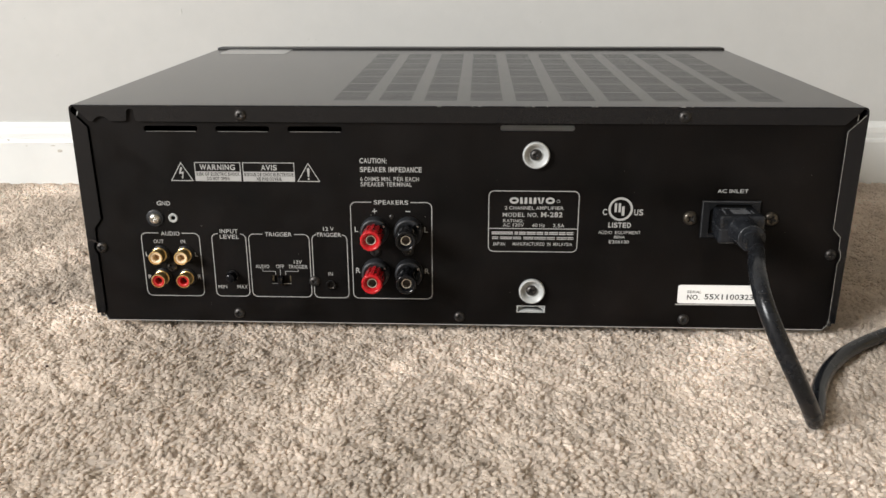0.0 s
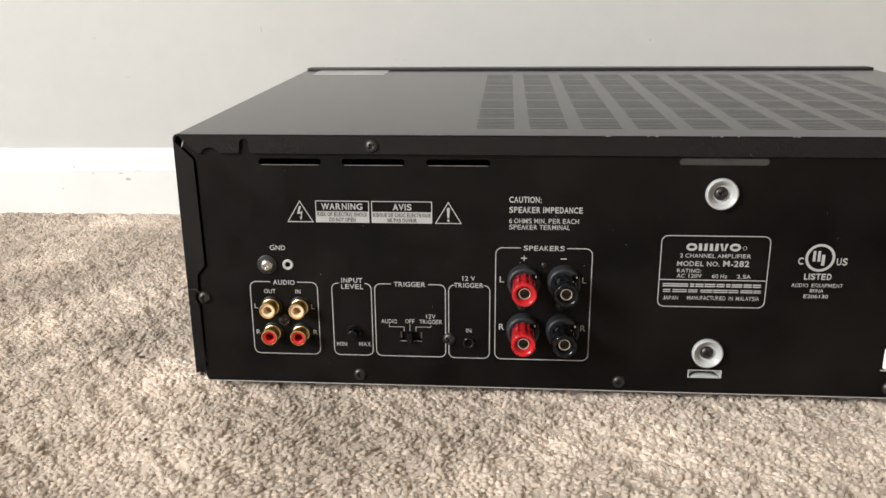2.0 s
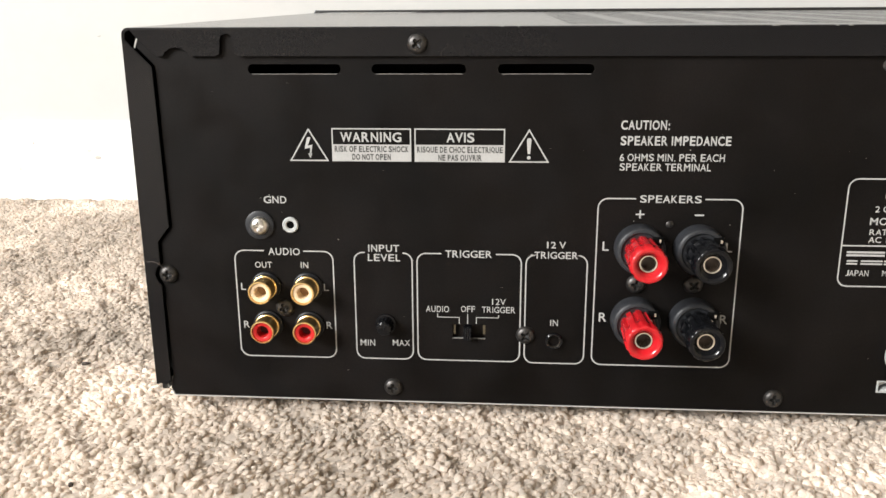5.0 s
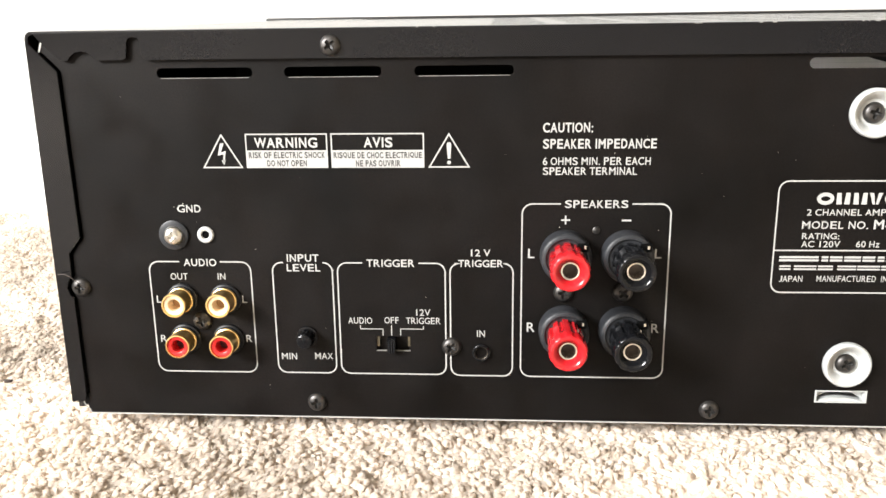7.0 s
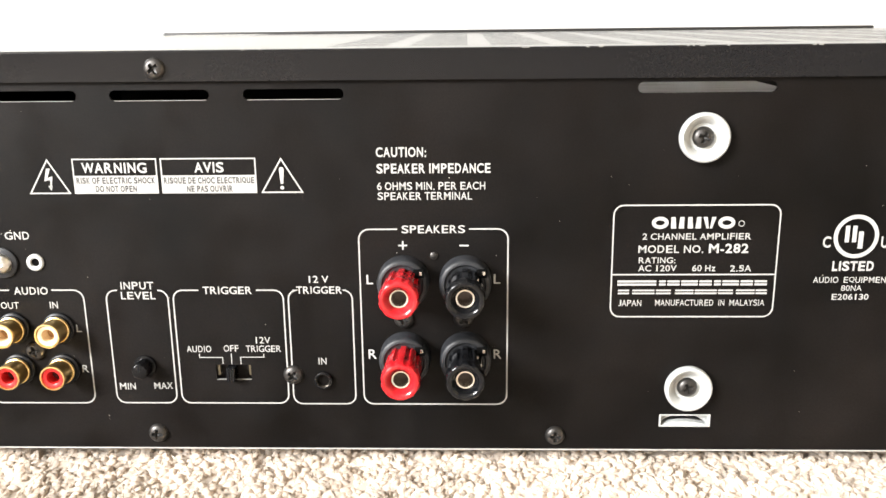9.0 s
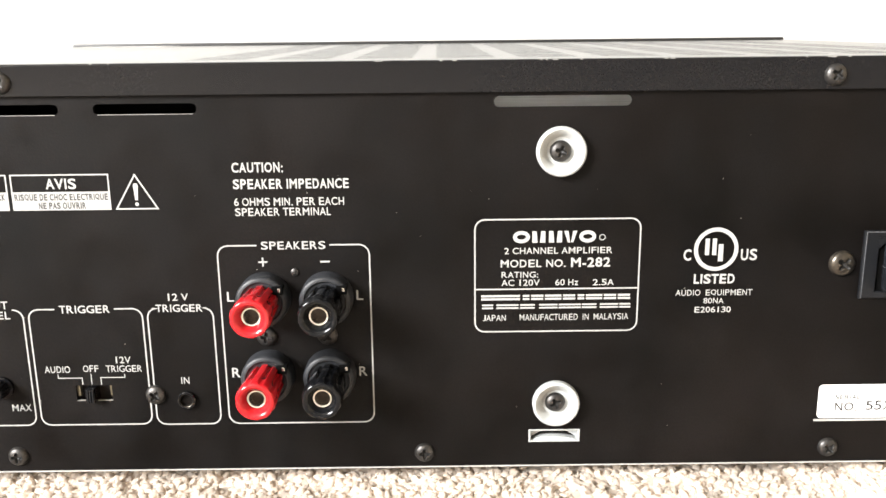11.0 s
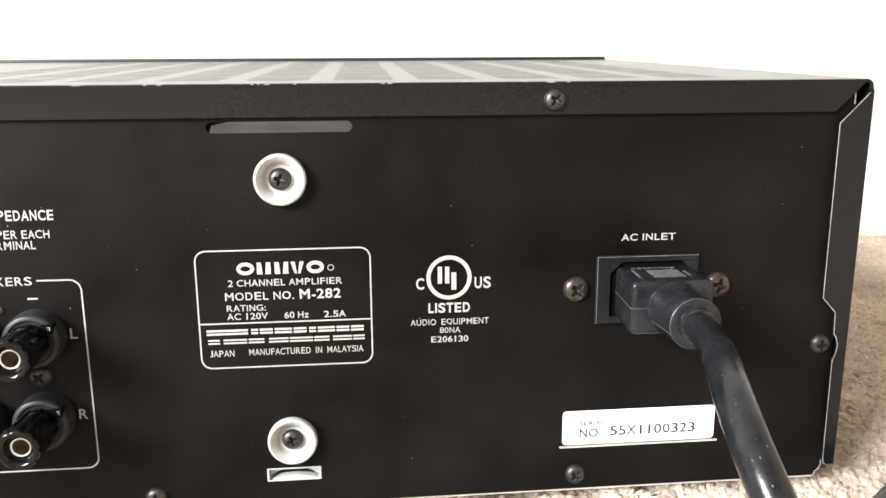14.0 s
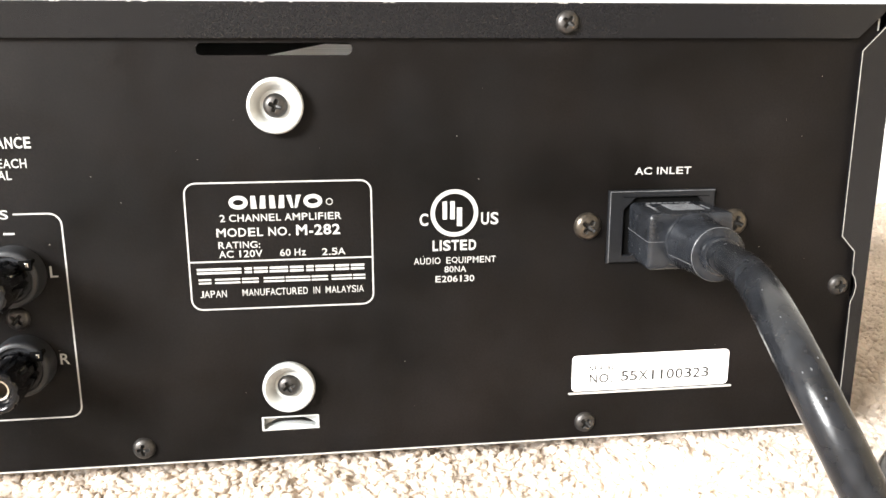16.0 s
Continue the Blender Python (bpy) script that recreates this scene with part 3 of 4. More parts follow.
bmesh.ops.translate(bm, vec=(0, 120, 118.5), verts=bm.verts)
part("heat_sink", bm, ALUMINIUM, amplifier, "brushed aluminium heat sink")
for x in (-170, 170):
    for y in (45, 225):
        bm = bmesh.new()
        turned(bm, [(0, 0), (18, 0), (20, 1), (20, 9), (0, 9)], 0, 0, 28)
        bmesh.ops.rotate(bm, cent=(0, 0, 0), matrix=Matrix.Rotation(radians(90), 3, "X"), verts=bm.verts)
        bmesh.ops.translate(bm, vec=(x, y, -4.05), verts=bm.verts)
        part("foot", bm, BLACK_MATT, amplifier, "round black foot", smooth=40)


# screws
def screw_mesh(r, h, mat):
    """A pan head with a cross recess, its back on y = 0."""
    bm = bmesh.new()
    n, rings = 40, 11
    rows = []
    for k in range(rings + 1):
        q = k / rings
        ring = []
        for i in range(n):
            a = 2 * math.pi * i / n
            x, z = r * q * math.cos(a), r * q * math.sin(a)
            y = -h * math.sqrt(max(0.0, 1 - q**2.6)) - 0.02
            u, v = abs(x), abs(z)
            arm = r * 0.52
            if (u < r * 0.14 and v < arm) or (v < r * 0.14 and u < arm):
                y += h * 0.7 * (1 - 0.6 * max(u, v) / arm)
            ring.append(bm.verts.new((x, y, z)))
        rows.append(ring)
    bmesh.ops.remove_doubles(bm, verts=rows[0], dist=0.0001)
    centre = [v for v in bm.verts if v.co.x**2 + v.co.z**2 < 1e-6][0]
    for i in range(n):
        j = (i + 1) % n
        bm.faces.new((centre, rows[1][i], rows[1][j]))
        for k in range(1, rings):
            f = bm.faces.new((rows[k][i], rows[k][j], rows[k + 1][j], rows[k + 1][i]))
            q = f.calc_center_median()
            u, v = abs(q.x), abs(q.z)
            if (u < r * 0.14 and v < r * 0.51) or (v < r * 0.14 and u < r * 0.51):
                f.material_index = 1
    for f in bm.faces:
        if f.calc_center_median().xz.length < r * 0.12:
            f.material_index = 1
    return bm


screw = part("screw", screw_mesh(3.25, 1.8, SCREW_METAL), SCREW_METAL, amplifier, "dark cross-head screw", smooth=35)
screw.location = (-131.3 * MM, 0, 10.9 * MM)
screw.data.materials.append(CROSS)
for x, z in ((0.0, 10.5), (130.7, 10.7), (-209.5, 51.3), (209.5, 51.3), (-168.8, 39.9), (-85.1, 31.6), (-48.7, 50.7), (-29.8, 50.9)):
    again(screw, x + 131.3, z - 10.9, amplifier).rotation_euler.y = radians(x * 1.7)
for x in (-121.1, 121.1):
    s = again(screw, x + 131.3, 129.1 - 10.9, amplifier)
    s.location.y, s.rotation_euler.y = -1.5 * MM, radians(x * 0.3)
big_screw = part("inlet_screw", screw_mesh(4.1, 2.1, SILVER_SCREW), BRONZE_SCREW, amplifier, "dark zinc cross-head screw", smooth=35)
big_screw.data.materials.append(CROSS)
big_screw.location = (129.3 * MM, 0, 72.1 * MM)
again(big_screw, 44.7, 0, amplifier).rotation_euler.y = radians(18)
big_screw.rotation_euler.y = radians(38)

for x, z, r in ((-212.3, 69.4, 0.55), (213.5, 68.4, 0.6), (-38.9, 71.3, 1.25)):
    bm = bmesh.new()
    turned(bm, [(r, 0.2), (r, -0.35), (r * 0.6, -0.65), (0, -0.7)], x, z, 14)
    part("rivet", bm, SCREW_METAL, amplifier, smooth=50)

# white cups under the middle screws
for z in (107.6, 27.6):
    bm = bmesh.new()
    turned(bm, [(7.0, 0.0), (7.45, -0.6), (7.5, -2.2), (7.2, -2.9), (6.7, -3.1), (5.9, -2.6), (4.8, -1.2), (4.35, -0.5), (4.2, -0.3), (0, -0.25)], 42.0, z, 44)
    cup = part("cup_washer", bm, WHITE_PLASTIC, amplifier, "white dished plastic washer", smooth=40)
    s = again(screw, 0, 0, cup)
    s.rotation_euler.y = radians(20 if z > 60 else 65)
    s.location = (41.9 * MM, -0.3 * MM, z * MM)

bm = bmesh.new()
plate(bm, [(33.6, 13.7), (50.1, 13.7), (50.1, 18.0), (33.6, 18.0)], [[(34.2, 14.1), (49.5, 14.1), (49.5, 17.6), (34.2, 17.6)]], -0.15, 4.0)
tab = part("bracket_slot", bm, WHITE_PLASTIC, amplifier, "white rectangular plastic slot")
bm = bmesh.new()
arch = [(34.4 + 14.9 * i / 12, 14.1 + 1.1 * math.sin(math.pi * i / 12)) for i in range(13)]
plate(bm, [(49.3, 13.9), *reversed(arch[1:-1]), (34.4, 13.9)], (), 0.6, 3.0)
part("arched_tongue", bm, WHITE_PLASTIC, tab)
bm = bmesh.new()
arch = [(34.3 + 15.1 * i / 12, 14.4 + 3.0 * math.sin(math.pi * i / 12)) for i in range(13)]
plate(bm, [(34.3, 17.6), *arch, (49.4, 17.6)], (), 2.2, 3.6)
part("arched_lip", bm, WHITE_PLASTIC, tab)

# ground terminal
bm = bmesh.new()
turned(bm, [(4.9, 0.0), (4.9, -0.7), (4.5, -0.9), (2.0, -0.95), (0, -0.95)], -175.9, 69.4, 32)
washer = part("ground_washer", bm, COLLAR, amplifier, "dark round washer", smooth=40)
ground_screw = part("ground_screw", screw_mesh(3.2, 2.0, SILVER_SCREW), SILVER_SCREW, washer, "bright cross-head screw", smooth=35)
ground_screw.data.materials.append(SILVER_SCREW)
ground_screw.location = (-175.8 * MM, -0.9 * MM, 69.3 * MM)
bm = bmesh.new()
turned(bm, [(2.75, 0.0), (2.75, -0.5), (2.4, -0.8), (1.5, -0.7), (1.25, -0.2)], -165.3, 69.5, 24)
eyelet = part("eyelet", bm, WHITE_PLASTIC, amplifier, "white ringed hole", smooth=40)
bm = bmesh.new()
turned(bm, [(1.3, -0.2), (1.2, -0.1), (0, -0.08)], -165.3, 69.5, 20)
part("hole", bm, HOLE, eyelet)


# phono sockets
def phono_socket(x, z, insert, label):
    bm = bmesh.new()
    turned(bm, [(5.2, 0), (5.2, -0.9), (4.9, -1.2), (4.5, -1.3), (4.5, -1.9), (0, -1.9)], x, z, 30)
    base = part("phono_socket", bm, BLACK_MATT, amplifier, label, smooth=40)
    bm = bmesh.new()
    turned(bm, [(4.3, -1.8), (4.3, -2.6), (4.0, -2.8), (3.95, -6.9), (4.05, -7.0), (4.1, -8.2), (3.95, -8.5), (3.6, -8.55), (3.45, -8.2), (3.4, -7.0)], x, z, 32)
    part("shell", bm, GOLD, base, "gold-plated ring", smooth=40)
    bm = bmesh.new()
    turned(bm, [(3.45, -7.8), (3.3, -8.1), (2.5, -8.0), (2.1, -7.8), (1.95, -7.2), (1.8, -5.0), (1.7, -3.0)], x, z, 28)
    part("insert", bm, insert, base, smooth=40)
    bm = bmesh.new()
    turned(bm, [(1.78, -4.4), (1.5, -4.2), (0, -4.1)], x, z, 16)
    part("contact", bm, RED_HOLE if insert is RED_INSERT else TAN_HOLE, base)


for x in (-175.0, -160.3):
    phono_socket(x, 47.6, CREAM_PLASTIC, "gold phono socket with a cream insert")
    phono_socket(x, 33.5, RED_INSERT, "gold phono socket with a red insert")

# level knob
bm = bmesh.new()
turned(bm, [(3.7, 0), (3.7, -0.4), (3.6, -0.9), (2.9, -1.0, 1), (2.75, -4.8, 1), (2.5, -5.6, 0.6), (1.9, -5.9), (0, -5.7)], -133.4, 34.6, 72, 12, 0.35)
knob = part("level_knob", bm, BLACK_PLASTIC, amplifier, "small glossy black knob", smooth=40)
bm = bmesh.new()
box(bm, -133.65, -133.15, -5.95, -5.0, 34.6, 37.2, 0.1)
part("pointer", bm, BLACK_MATT, knob)

# slide switch
bm = bmesh.new()
plate(bm, [(-111.5, 28.8), (-97.7, 28.8), (-97.7, 36), (-111.5, 36)], (), 2.2, 3.4)
switch = part("slide_switch", bm, PHENOLIC, amplifier, "black slide switch in a cut-out")
bm = bmesh.new()
box(bm, -106.4, -103.6, -2.6, 2.2, 29.9, 34.6, 0.25)
part("slider", bm, BLACK_PLASTIC, switch)
for i in range(3):
    bm = bmesh.new()
    box(bm, -105.9 + i * 0.8, -105.5 + i * 0.8, -2.85, -2.5, 30.3, 34.2)
    part("ridge", bm, BLACK_MATT, switch)
for x0 in (-110.1, -99.7):
    bm = bmesh.new()
    box(bm, x0, x0 + 0.9, 0.6, 2.2, 31.2, 34.8)
    part("contact_tab", bm, TAB, switch)
bm = bmesh.new()
box(bm, -110.3, -98.9, -0.05, 0.9, 29.72, 29.84)
part("bright_edge", bm, EDGE, switch)

# trigger jack
bm = bmesh.new()
turned(bm, [(2.95, 0), (2.95, -1.1), (2.6, -1.4), (2.2, -1.3), (2.05, -0.7), (2.0, 3.0)], -75.3, 29.8, 28)
jack = part("trigger_jack", bm, BLACK_PLASTIC, amplifier, "small round black jack", smooth=40)
bm = bmesh.new()
turned(bm, [(2.0, 2.0), (0, 2.1)], -75.3, 29.8, 20)
part("hole", bm, HOLE, jack)
bm = bmesh.new()
turned(bm, [(2.25, -1.2), (2.05, -1.1), (1.9, -0.5), (1.9, 1.6)], -75.3, 29.8, 24)
part("contact_ring", bm, BRONZE_SCREW, jack, smooth=40)


# binding posts
def binding_post(x, z, plastic, label):
    bm = bmesh.new()
    turned(bm, [(8.1, 0), (8.1, -0.9), (8.0, -5.2), (7.8, -5.9), (7.4, -6.3), (6.5, -6.4), (6.1, -5.8), (4.6, -5.7), (0, -5.7)], x, z, 40)
    post = part("binding_post", bm, COLLAR, amplifier, label, smooth=40)
    bm = bmesh.new()
    turned(bm, [(4.4, -4.2, 0), (5.2, -4.7, 0.9), (5.5, -7.0, 1), (5.7, -13.0, 1), (5.85, -16.6, 0.9), (5.95, -17.6, 0.4), (6.0, -18.6, 0.3), (6.0, -20.6, 0.35), (5.85, -21.7, 0.35), (5.5, -22.3), (5.0, -22.5), (4.3, -22.2), (3.7, -21.4), (3.2, -20.2), (2.85, -18.4)],
           x, z, 120, 10, 0.85)
    part("cap", bm, plastic, post, smooth=48)
    # Solid black block set on the collar for the shade of its wire hole.
    bm = bmesh.new()
    box(bm, x + 3.4, x + 6.8, -6.8, -3.6, z + 2.4, z + 5.2, 0.4)
    part("wire_hole", bm, HOLE, post)
    bm = bmesh.new()
    box(bm, x + 5.2, x + 6.1, -7.0, -5.0, z + 3.4, z + 4.6, 0.2)
    part("wire_clamp", bm, NICKEL, post)
    bm = bmesh.new()
    turned(bm, [(3.05, -18.6), (3.0, -19.8), (2.75, -20.05), (2.3, -19.95), (2.1, -19.2), (2.05, -12.0)], x, z, 28)
    part("sleeve", bm, NICKEL, post, "bright metal sleeve", smooth=40)
    bm = bmesh.new()
    turned(bm, [(2.05, -14.5), (0, -14.3)], x, z, 20)
    part("hole", bm, BORE, post)


for z in (63.4, 38.2):
    binding_post(-48.5, z, RED_PLASTIC, "binding post with a glossy red fluted cap")
    binding_post(-29.2, z, BLACK_PLASTIC, "binding post with a glossy black fluted cap")

# mains inlet
bm = bmesh.new()
loops = []
for (x0, x1, z0, z1), y in (((135.2, 167.3, 60.9, 82.4), 0.0), ((135.2, 167.3, 60.9, 82.4), -0.9), ((135.7, 166.8, 61.4, 81.9), -1.5), ((139.4, 165.4, 63.0, 80.6), -1.5), ((139.7, 165.1, 63.3, 80.3), -1.1), ((139.7, 165.1, 63.3, 80.3), 0.0)):
    loops.append([bm.verts.new((x, y, z)) for x, z in ((x0, z0), (x1, z0), (x1, z1), (x0, z1))])
for a, b in zip(loops, loops[1:]):
    for i in range(4):
        bm.faces.new((a[i], a[(i + 1) % 4], b[(i + 1) % 4], b[i]))
inlet = part("mains_inlet", bm, BLACK_MATT, amplifier, "black mains inlet frame")
# Black sheet carries the shade of the inlet's depth.
bm = bmesh.new()
box(bm, 138.0, 165.0, -0.4, -0.1, 63.0, 81.0)
part("recess", bm, HOLE, inlet)
for sx, corner in ((1, 139.4), (-1, 165.4)):
    bm = bmesh.new()
    plate(bm, [(corner - sx * 0.2, 80.4), (corner - sx * 0.2, 76.6), (corner + sx * 3.6, 80.4)][::sx], (), -1.48, -0.3)
    part("keyed_corner", bm, BLACK_MATT, inlet)
# Highlight of the frame's rounded edge, drawn as a pale line top and left.
bm = bmesh.new()
stroke(bm, [(135.5, 61.2), (135.5, 82.15), (167.0, 82.15)], 0.22, -1.54)
part("worn_edge", bm, WEAR_GLINT, inlet)

# serial sticker and its ledge
bm = bmesh.new()
plate(bm, rounded(126.2, 176.0, 20.8, 32.2, 1.4, 5), (), -0.16, -0.02)
sticker = part("serial_sticker", bm, STICKER, amplifier, "white paper serial number sticker")
bm = bmesh.new()
box(bm, 125.3, 177.2, -0.5, 0.4, 19.9, 20.45)
part("sticker_ledge", bm, STEEL, amplifier, "thin bright metal ledge")
lettering("SERIAL", 131.5, 139.6, 27.2, 28.8, -0.2, sticker, BLACK_INK, 0.022)
lettering("NO.", 131.7, 138.9, 23.2, 26.2, -0.2, sticker, BLACK_INK, 0.018)
lettering("55X1100323", 141.6, 169.7, 23.4, 26.7, -0.2, sticker, BLACK_INK, 0.012)

# printed frames
INKY = -0.10
for x0, x1, z0, z1, gap, r in ((-185.5, -151.2, 21.5, 60.3, (-161.4, -175.1), 3.2), (-143.9, -124.0, 21.6, 60.2, (-127.2, -140.2), 3.0), (-122.3, -87.0, 21.6, 60.2, (-95.6, -114.0), 3.0),
                               (-85.4, -65.0, 21.4, 60.2, (-67.0, -83.9), 3.0), (-62.3, -15.9, 21.4, 79.8, (-28.0, -50.2), 3.2), (16.4, 66.9, 51.3, 87.0, None, 3.0)):
    bm = bmesh.new()
    if gap:
        pts = rounded(x0, x1, z0, z1, r)
        path = [(gap[1], z1)] + pts[6:] + pts[:6] + [(gap[0], z1)]
        stroke(bm, path, 0.45, INKY)
    else:
        stroke(bm, rounded(x0, x1, z0, z1, r), 0.45, INKY, True)
        stroke(bm, [(x0, 65.05), (x1, 65.05)], 0.45, INKY - 0.01)
    part("printed_frame", bm, INK, rear_panel)

TEXTS = (
    ("GND", -174.1, -166.3, 76.9, 79.4, 0.012), ("AUDIO", -173.6, -162.6, 58.8, 61.3, 0.012), ("OUT", -178.5, -172.6, 54.1, 56.3, 0.004), ("IN", -162.5, -159.9, 54.2, 56.4, 0.004),
    ("L", -184.0, -182.3, 46.0, 48.5, 0.004), ("L", -154.8, -153.1, 46.2, 48.7, 0.004), ("R", -183.9, -181.8, 32.0, 34.5, 0.004), ("R", -154.4, -152.3, 32.3, 34.8, 0.004),
    ("INPUT", -138.9, -128.3, 60.5, 63.0, 0.012), ("LEVEL", -139.1, -128.0, 57.2, 59.7, 0.012), ("MIN", -142.6, -137.4, 26.3, 28.6, 0.004), ("MAX", -131.2, -125.1, 26.5, 28.8, 0.004),
    ("TRIGGER", -112.6, -96.9, 58.9, 61.4, 0.012), ("AUDIO", -119.4, -111.4, 39.3, 41.5, 0.004), ("OFF", -107.3, -102.5, 39.5, 41.7, 0.004), ("12V", -96.7, -92.0, 42.3, 44.5, 0.004), ("TRIGGER", -100.1, -88.7, 39.4, 41.6, 0.004),
    ("12 V", -78.6, -72.3, 62.6, 64.9, 0.012), ("TRIGGER", -82.7, -68.2, 59.0, 61.4, 0.012), ("IN", -76.7, -74.1, 35.1, 37.4, 0.004),
    ("SPEAKERS", -48.9, -29.2, 78.5, 81.0, 0.012), ("L", -60.3, -58.2, 62.1, 65.2, 0.010), ("L", -20.3, -18.2, 62.2, 65.3, 0.010), ("R", -60.4, -57.8, 37.1, 40.3, 0.010), ("R", -20.2, -17.7, 37.2, 40.3, 0.010),
    ("CAUTION:", -56.2, -40.9, 102.2, 105.2, 0.022), ("SPEAKER IMPEDANCE", -56.1, -21.4, 97.2, 100.2, 0.022), ("6 OHMS MIN. PER EACH", -56.1, -23.0, 92.1, 94.5, 0.010), ("SPEAKER TERMINAL", -56.0, -27.1, 89.0, 91.4, 0.010),
    ("WARNING", -147.1, -126.9, 97.8, 101.0, 0.022), ("AVIS", -112.1, -103.0, 97.8, 101.0, 0.022),
    ("2 CHANNEL AMPLIFIER", 25.4, 58.5, 76.2, 78.2, 0.010), ("MODEL NO.", 24.3, 44.3, 72.0, 74.4, 0.012), ("M-282", 45.9, 58.0, 71.9, 74.9, 0.022), ("RATING:", 24.6, 35.9, 68.7, 70.6, 0.010),
    ("AC 120V", 24.6, 36.4, 66.1, 68.1, 0.010), ("60 Hz", 41.2, 48.3, 66.1, 68.1, 0.010), ("2.5A", 52.8, 59.3, 66.0, 68.0, 0.010), ("JAPAN", 18.8, 26.0, 54.8, 56.8, 0.004), ("MANUFACTURED  IN  MALAYSIA", 30.3, 64.2, 54.9, 56.9, 0.004),
    ("C", 80.4, 82.8, 73.5, 77.1, 0.022), ("US", 98.0, 103.0, 73.4, 77.0, 0.022), ("LISTED", 84.0, 96.6, 66.1, 69.2, 0.03), ("AUDIO  EQUIPMENT", 78.6, 102.4, 62.3, 64.2, 0.004), ("80NA", 87.4, 93.7, 59.7, 61.5, 0.004), ("E206130", 84.8, 96.1, 56.8, 58.7, 0.010),
    ("AC INLET", 142.9, 159.8, 86.8, 88.9, 0.012),
)
for body, x0, x1, z0, z1, heavy in TEXTS:
    lettering(body, x0, x1, z0, z1, INKY, rear_panel, INK, heavy)
for x0, z0, w, h in ((-50.0, 74.35, 2.8, 0.5), (-31.0, 74.25, 2.9, 0.55)):
    bm = bmesh.new()
    box(bm, x0, x0 + w, INKY, INKY + 0.05, z0, z0 + h)
    if x0 < -40:
        box(bm, x0 + 1.15, x0 + 1.65, INKY - 0.01, INKY + 0.05, z0 - 1.15, z0 + 1.65)
    part("printed_sign", bm, INK, rear_panel)

# leader lines over the slide switch
for pts in ([(-115.4, 38.8), (-115.4, 37.5), (-107.9, 37.5), (-107.9, 35.2)], [(-105.0, 38.9), (-105.0, 35.2)], [(-102.0, 35.2), (-102.0, 37.6), (-94.4, 37.6), (-94.4, 38.7)]):
    bm = bmesh.new()
    stroke(bm, pts, 0.28, INKY)
    part("printed_line", bm, INK, rear_panel)

# warning field
for x0, x1 in ((-150.0, -123.7), (-122.6, -93.1)):
    bm = bmesh.new()
    stroke(bm, [(x0 + 0.2, 91.6), (x1 - 0.2, 91.6), (x1 - 0.2, 102.1), (x0 + 0.2, 102.1)], 0.42, INKY, True)
    bm.faces.new([bm.verts.new((x, INKY - 0.01, z)) for x, z in ((x0 + 0.1, 91.4), (x1 - 0.1, 91.4), (x1 - 0.1, 97.0), (x0 + 0.1, 97.0))])
    part("printed_frame", bm, INK, rear_panel)
for body, x0, x1, z0, z1 in (("RISK OF ELECTRIC SHOCK", -149.1, -124.6, 94.5, 96.5), ("DO NOT OPEN", -143.3, -130.5, 91.9, 93.9), ("RISQUE DE CHOC ELECTRIQUE", -121.8, -93.8, 94.4, 96.4), ("NE PAS OUVRIR", -114.8, -100.6, 91.8, 93.8)):
    lettering(body, x0, x1, z0, z1, INKY - 0.06, rear_panel, BLACK_INK, 0.03)
for cx in (-157.7, -85.3):
    bm = bmesh.new()
    stroke(bm, [(cx - 6.2, 91.6), (cx + 6.2, 91.6), (cx, 101.9)], 0.45, INKY, True)
    if cx < -100:
        bm.faces.new([bm.verts.new((cx + x, INKY, z)) for x, z in ((-0.5, 99.3), (0.7, 99.3), (-0.4, 96.4), (1.2, 96.9), (0.55, 93.2), (0.15, 93.3), (0.4, 95.8), (-1.5, 95.4))])
        bm.faces.new([bm.verts.new((cx + x, INKY, z)) for x, z in ((-0.4, 93.9), (1.0, 94.0), (0.4, 92.3))])
    else:
        bm.faces.new([bm.verts.new((cx + x, INKY, z)) for x, z in ((-0.75, 98.6), (-0.5, 99.3), (0.5, 99.3), (0.75, 98.6), (0.4, 94.2), (-0.4, 94.2))])
        bm.faces.new([bm.verts.new((x, INKY, z)) for x, z in circle(cx, 93.0, 0.6, 14)])
    part("printed_sign", bm, INK, rear_panel)

# maker's mark, maker's line and street line as plain bars
for cx in (30.6, 50.8):
    bm = bmesh.new()
    stroke(bm, [(cx + 2.0 * math.cos(radians(q)), 81.5 + 1.35 * math.sin(radians(q))) for q in range(0, 360, 12)], 1.15, INKY, True)
    part("printed_ring", bm, INK, rear_panel)
for x0, x1, low in ((33.9, 37.9, 1.0), (39.0, 43.0, 1.0), (43.6, 47.6, 0.35)):
    bm = bmesh.new()
    mid, w = (x0 + x1) / 2, (x1 - x0) / 2
    for m in (-1, 1):
        bm.faces.new([bm.verts.new((mid + m * u, INKY, v)) for u, v in ((0.35 * low, 79.7), (0.9 * w * low + 0.2, 79.7), (w, 83.3), (0.35 * w, 83.3))])
    part("printed_mark", bm, INK, rear_panel)
bars(18.3, 64.5, 61.5, 63.2, [9.5, 0.7, 1.6, .4, 3, .4, 4, .4, 3, .6, 1.6, .4, 4, .4, 3, .4, 3], INKY, rear_panel, INK, cut=0.10)
bars(18.6, 64.7, 58.7, 60.2, [3, .9, 6, .4, 4, 1.2, 5, .3, 6, .3, 4, .9, 5, .3, 3], INKY, rear_panel, INK, cut=0.14)
bm = bmesh.new()
stroke(bm, circle(55.3, 81.2, 0.85, 18), 0.22, INKY, True)
part("printed_ring", bm, INK, rear_panel)
bm = bmesh.new()
stroke(bm, circle(90.3, 77.0, 6.2, 48), 1.25, INKY, True)
part("printed_ring", bm, INK, rear_panel)
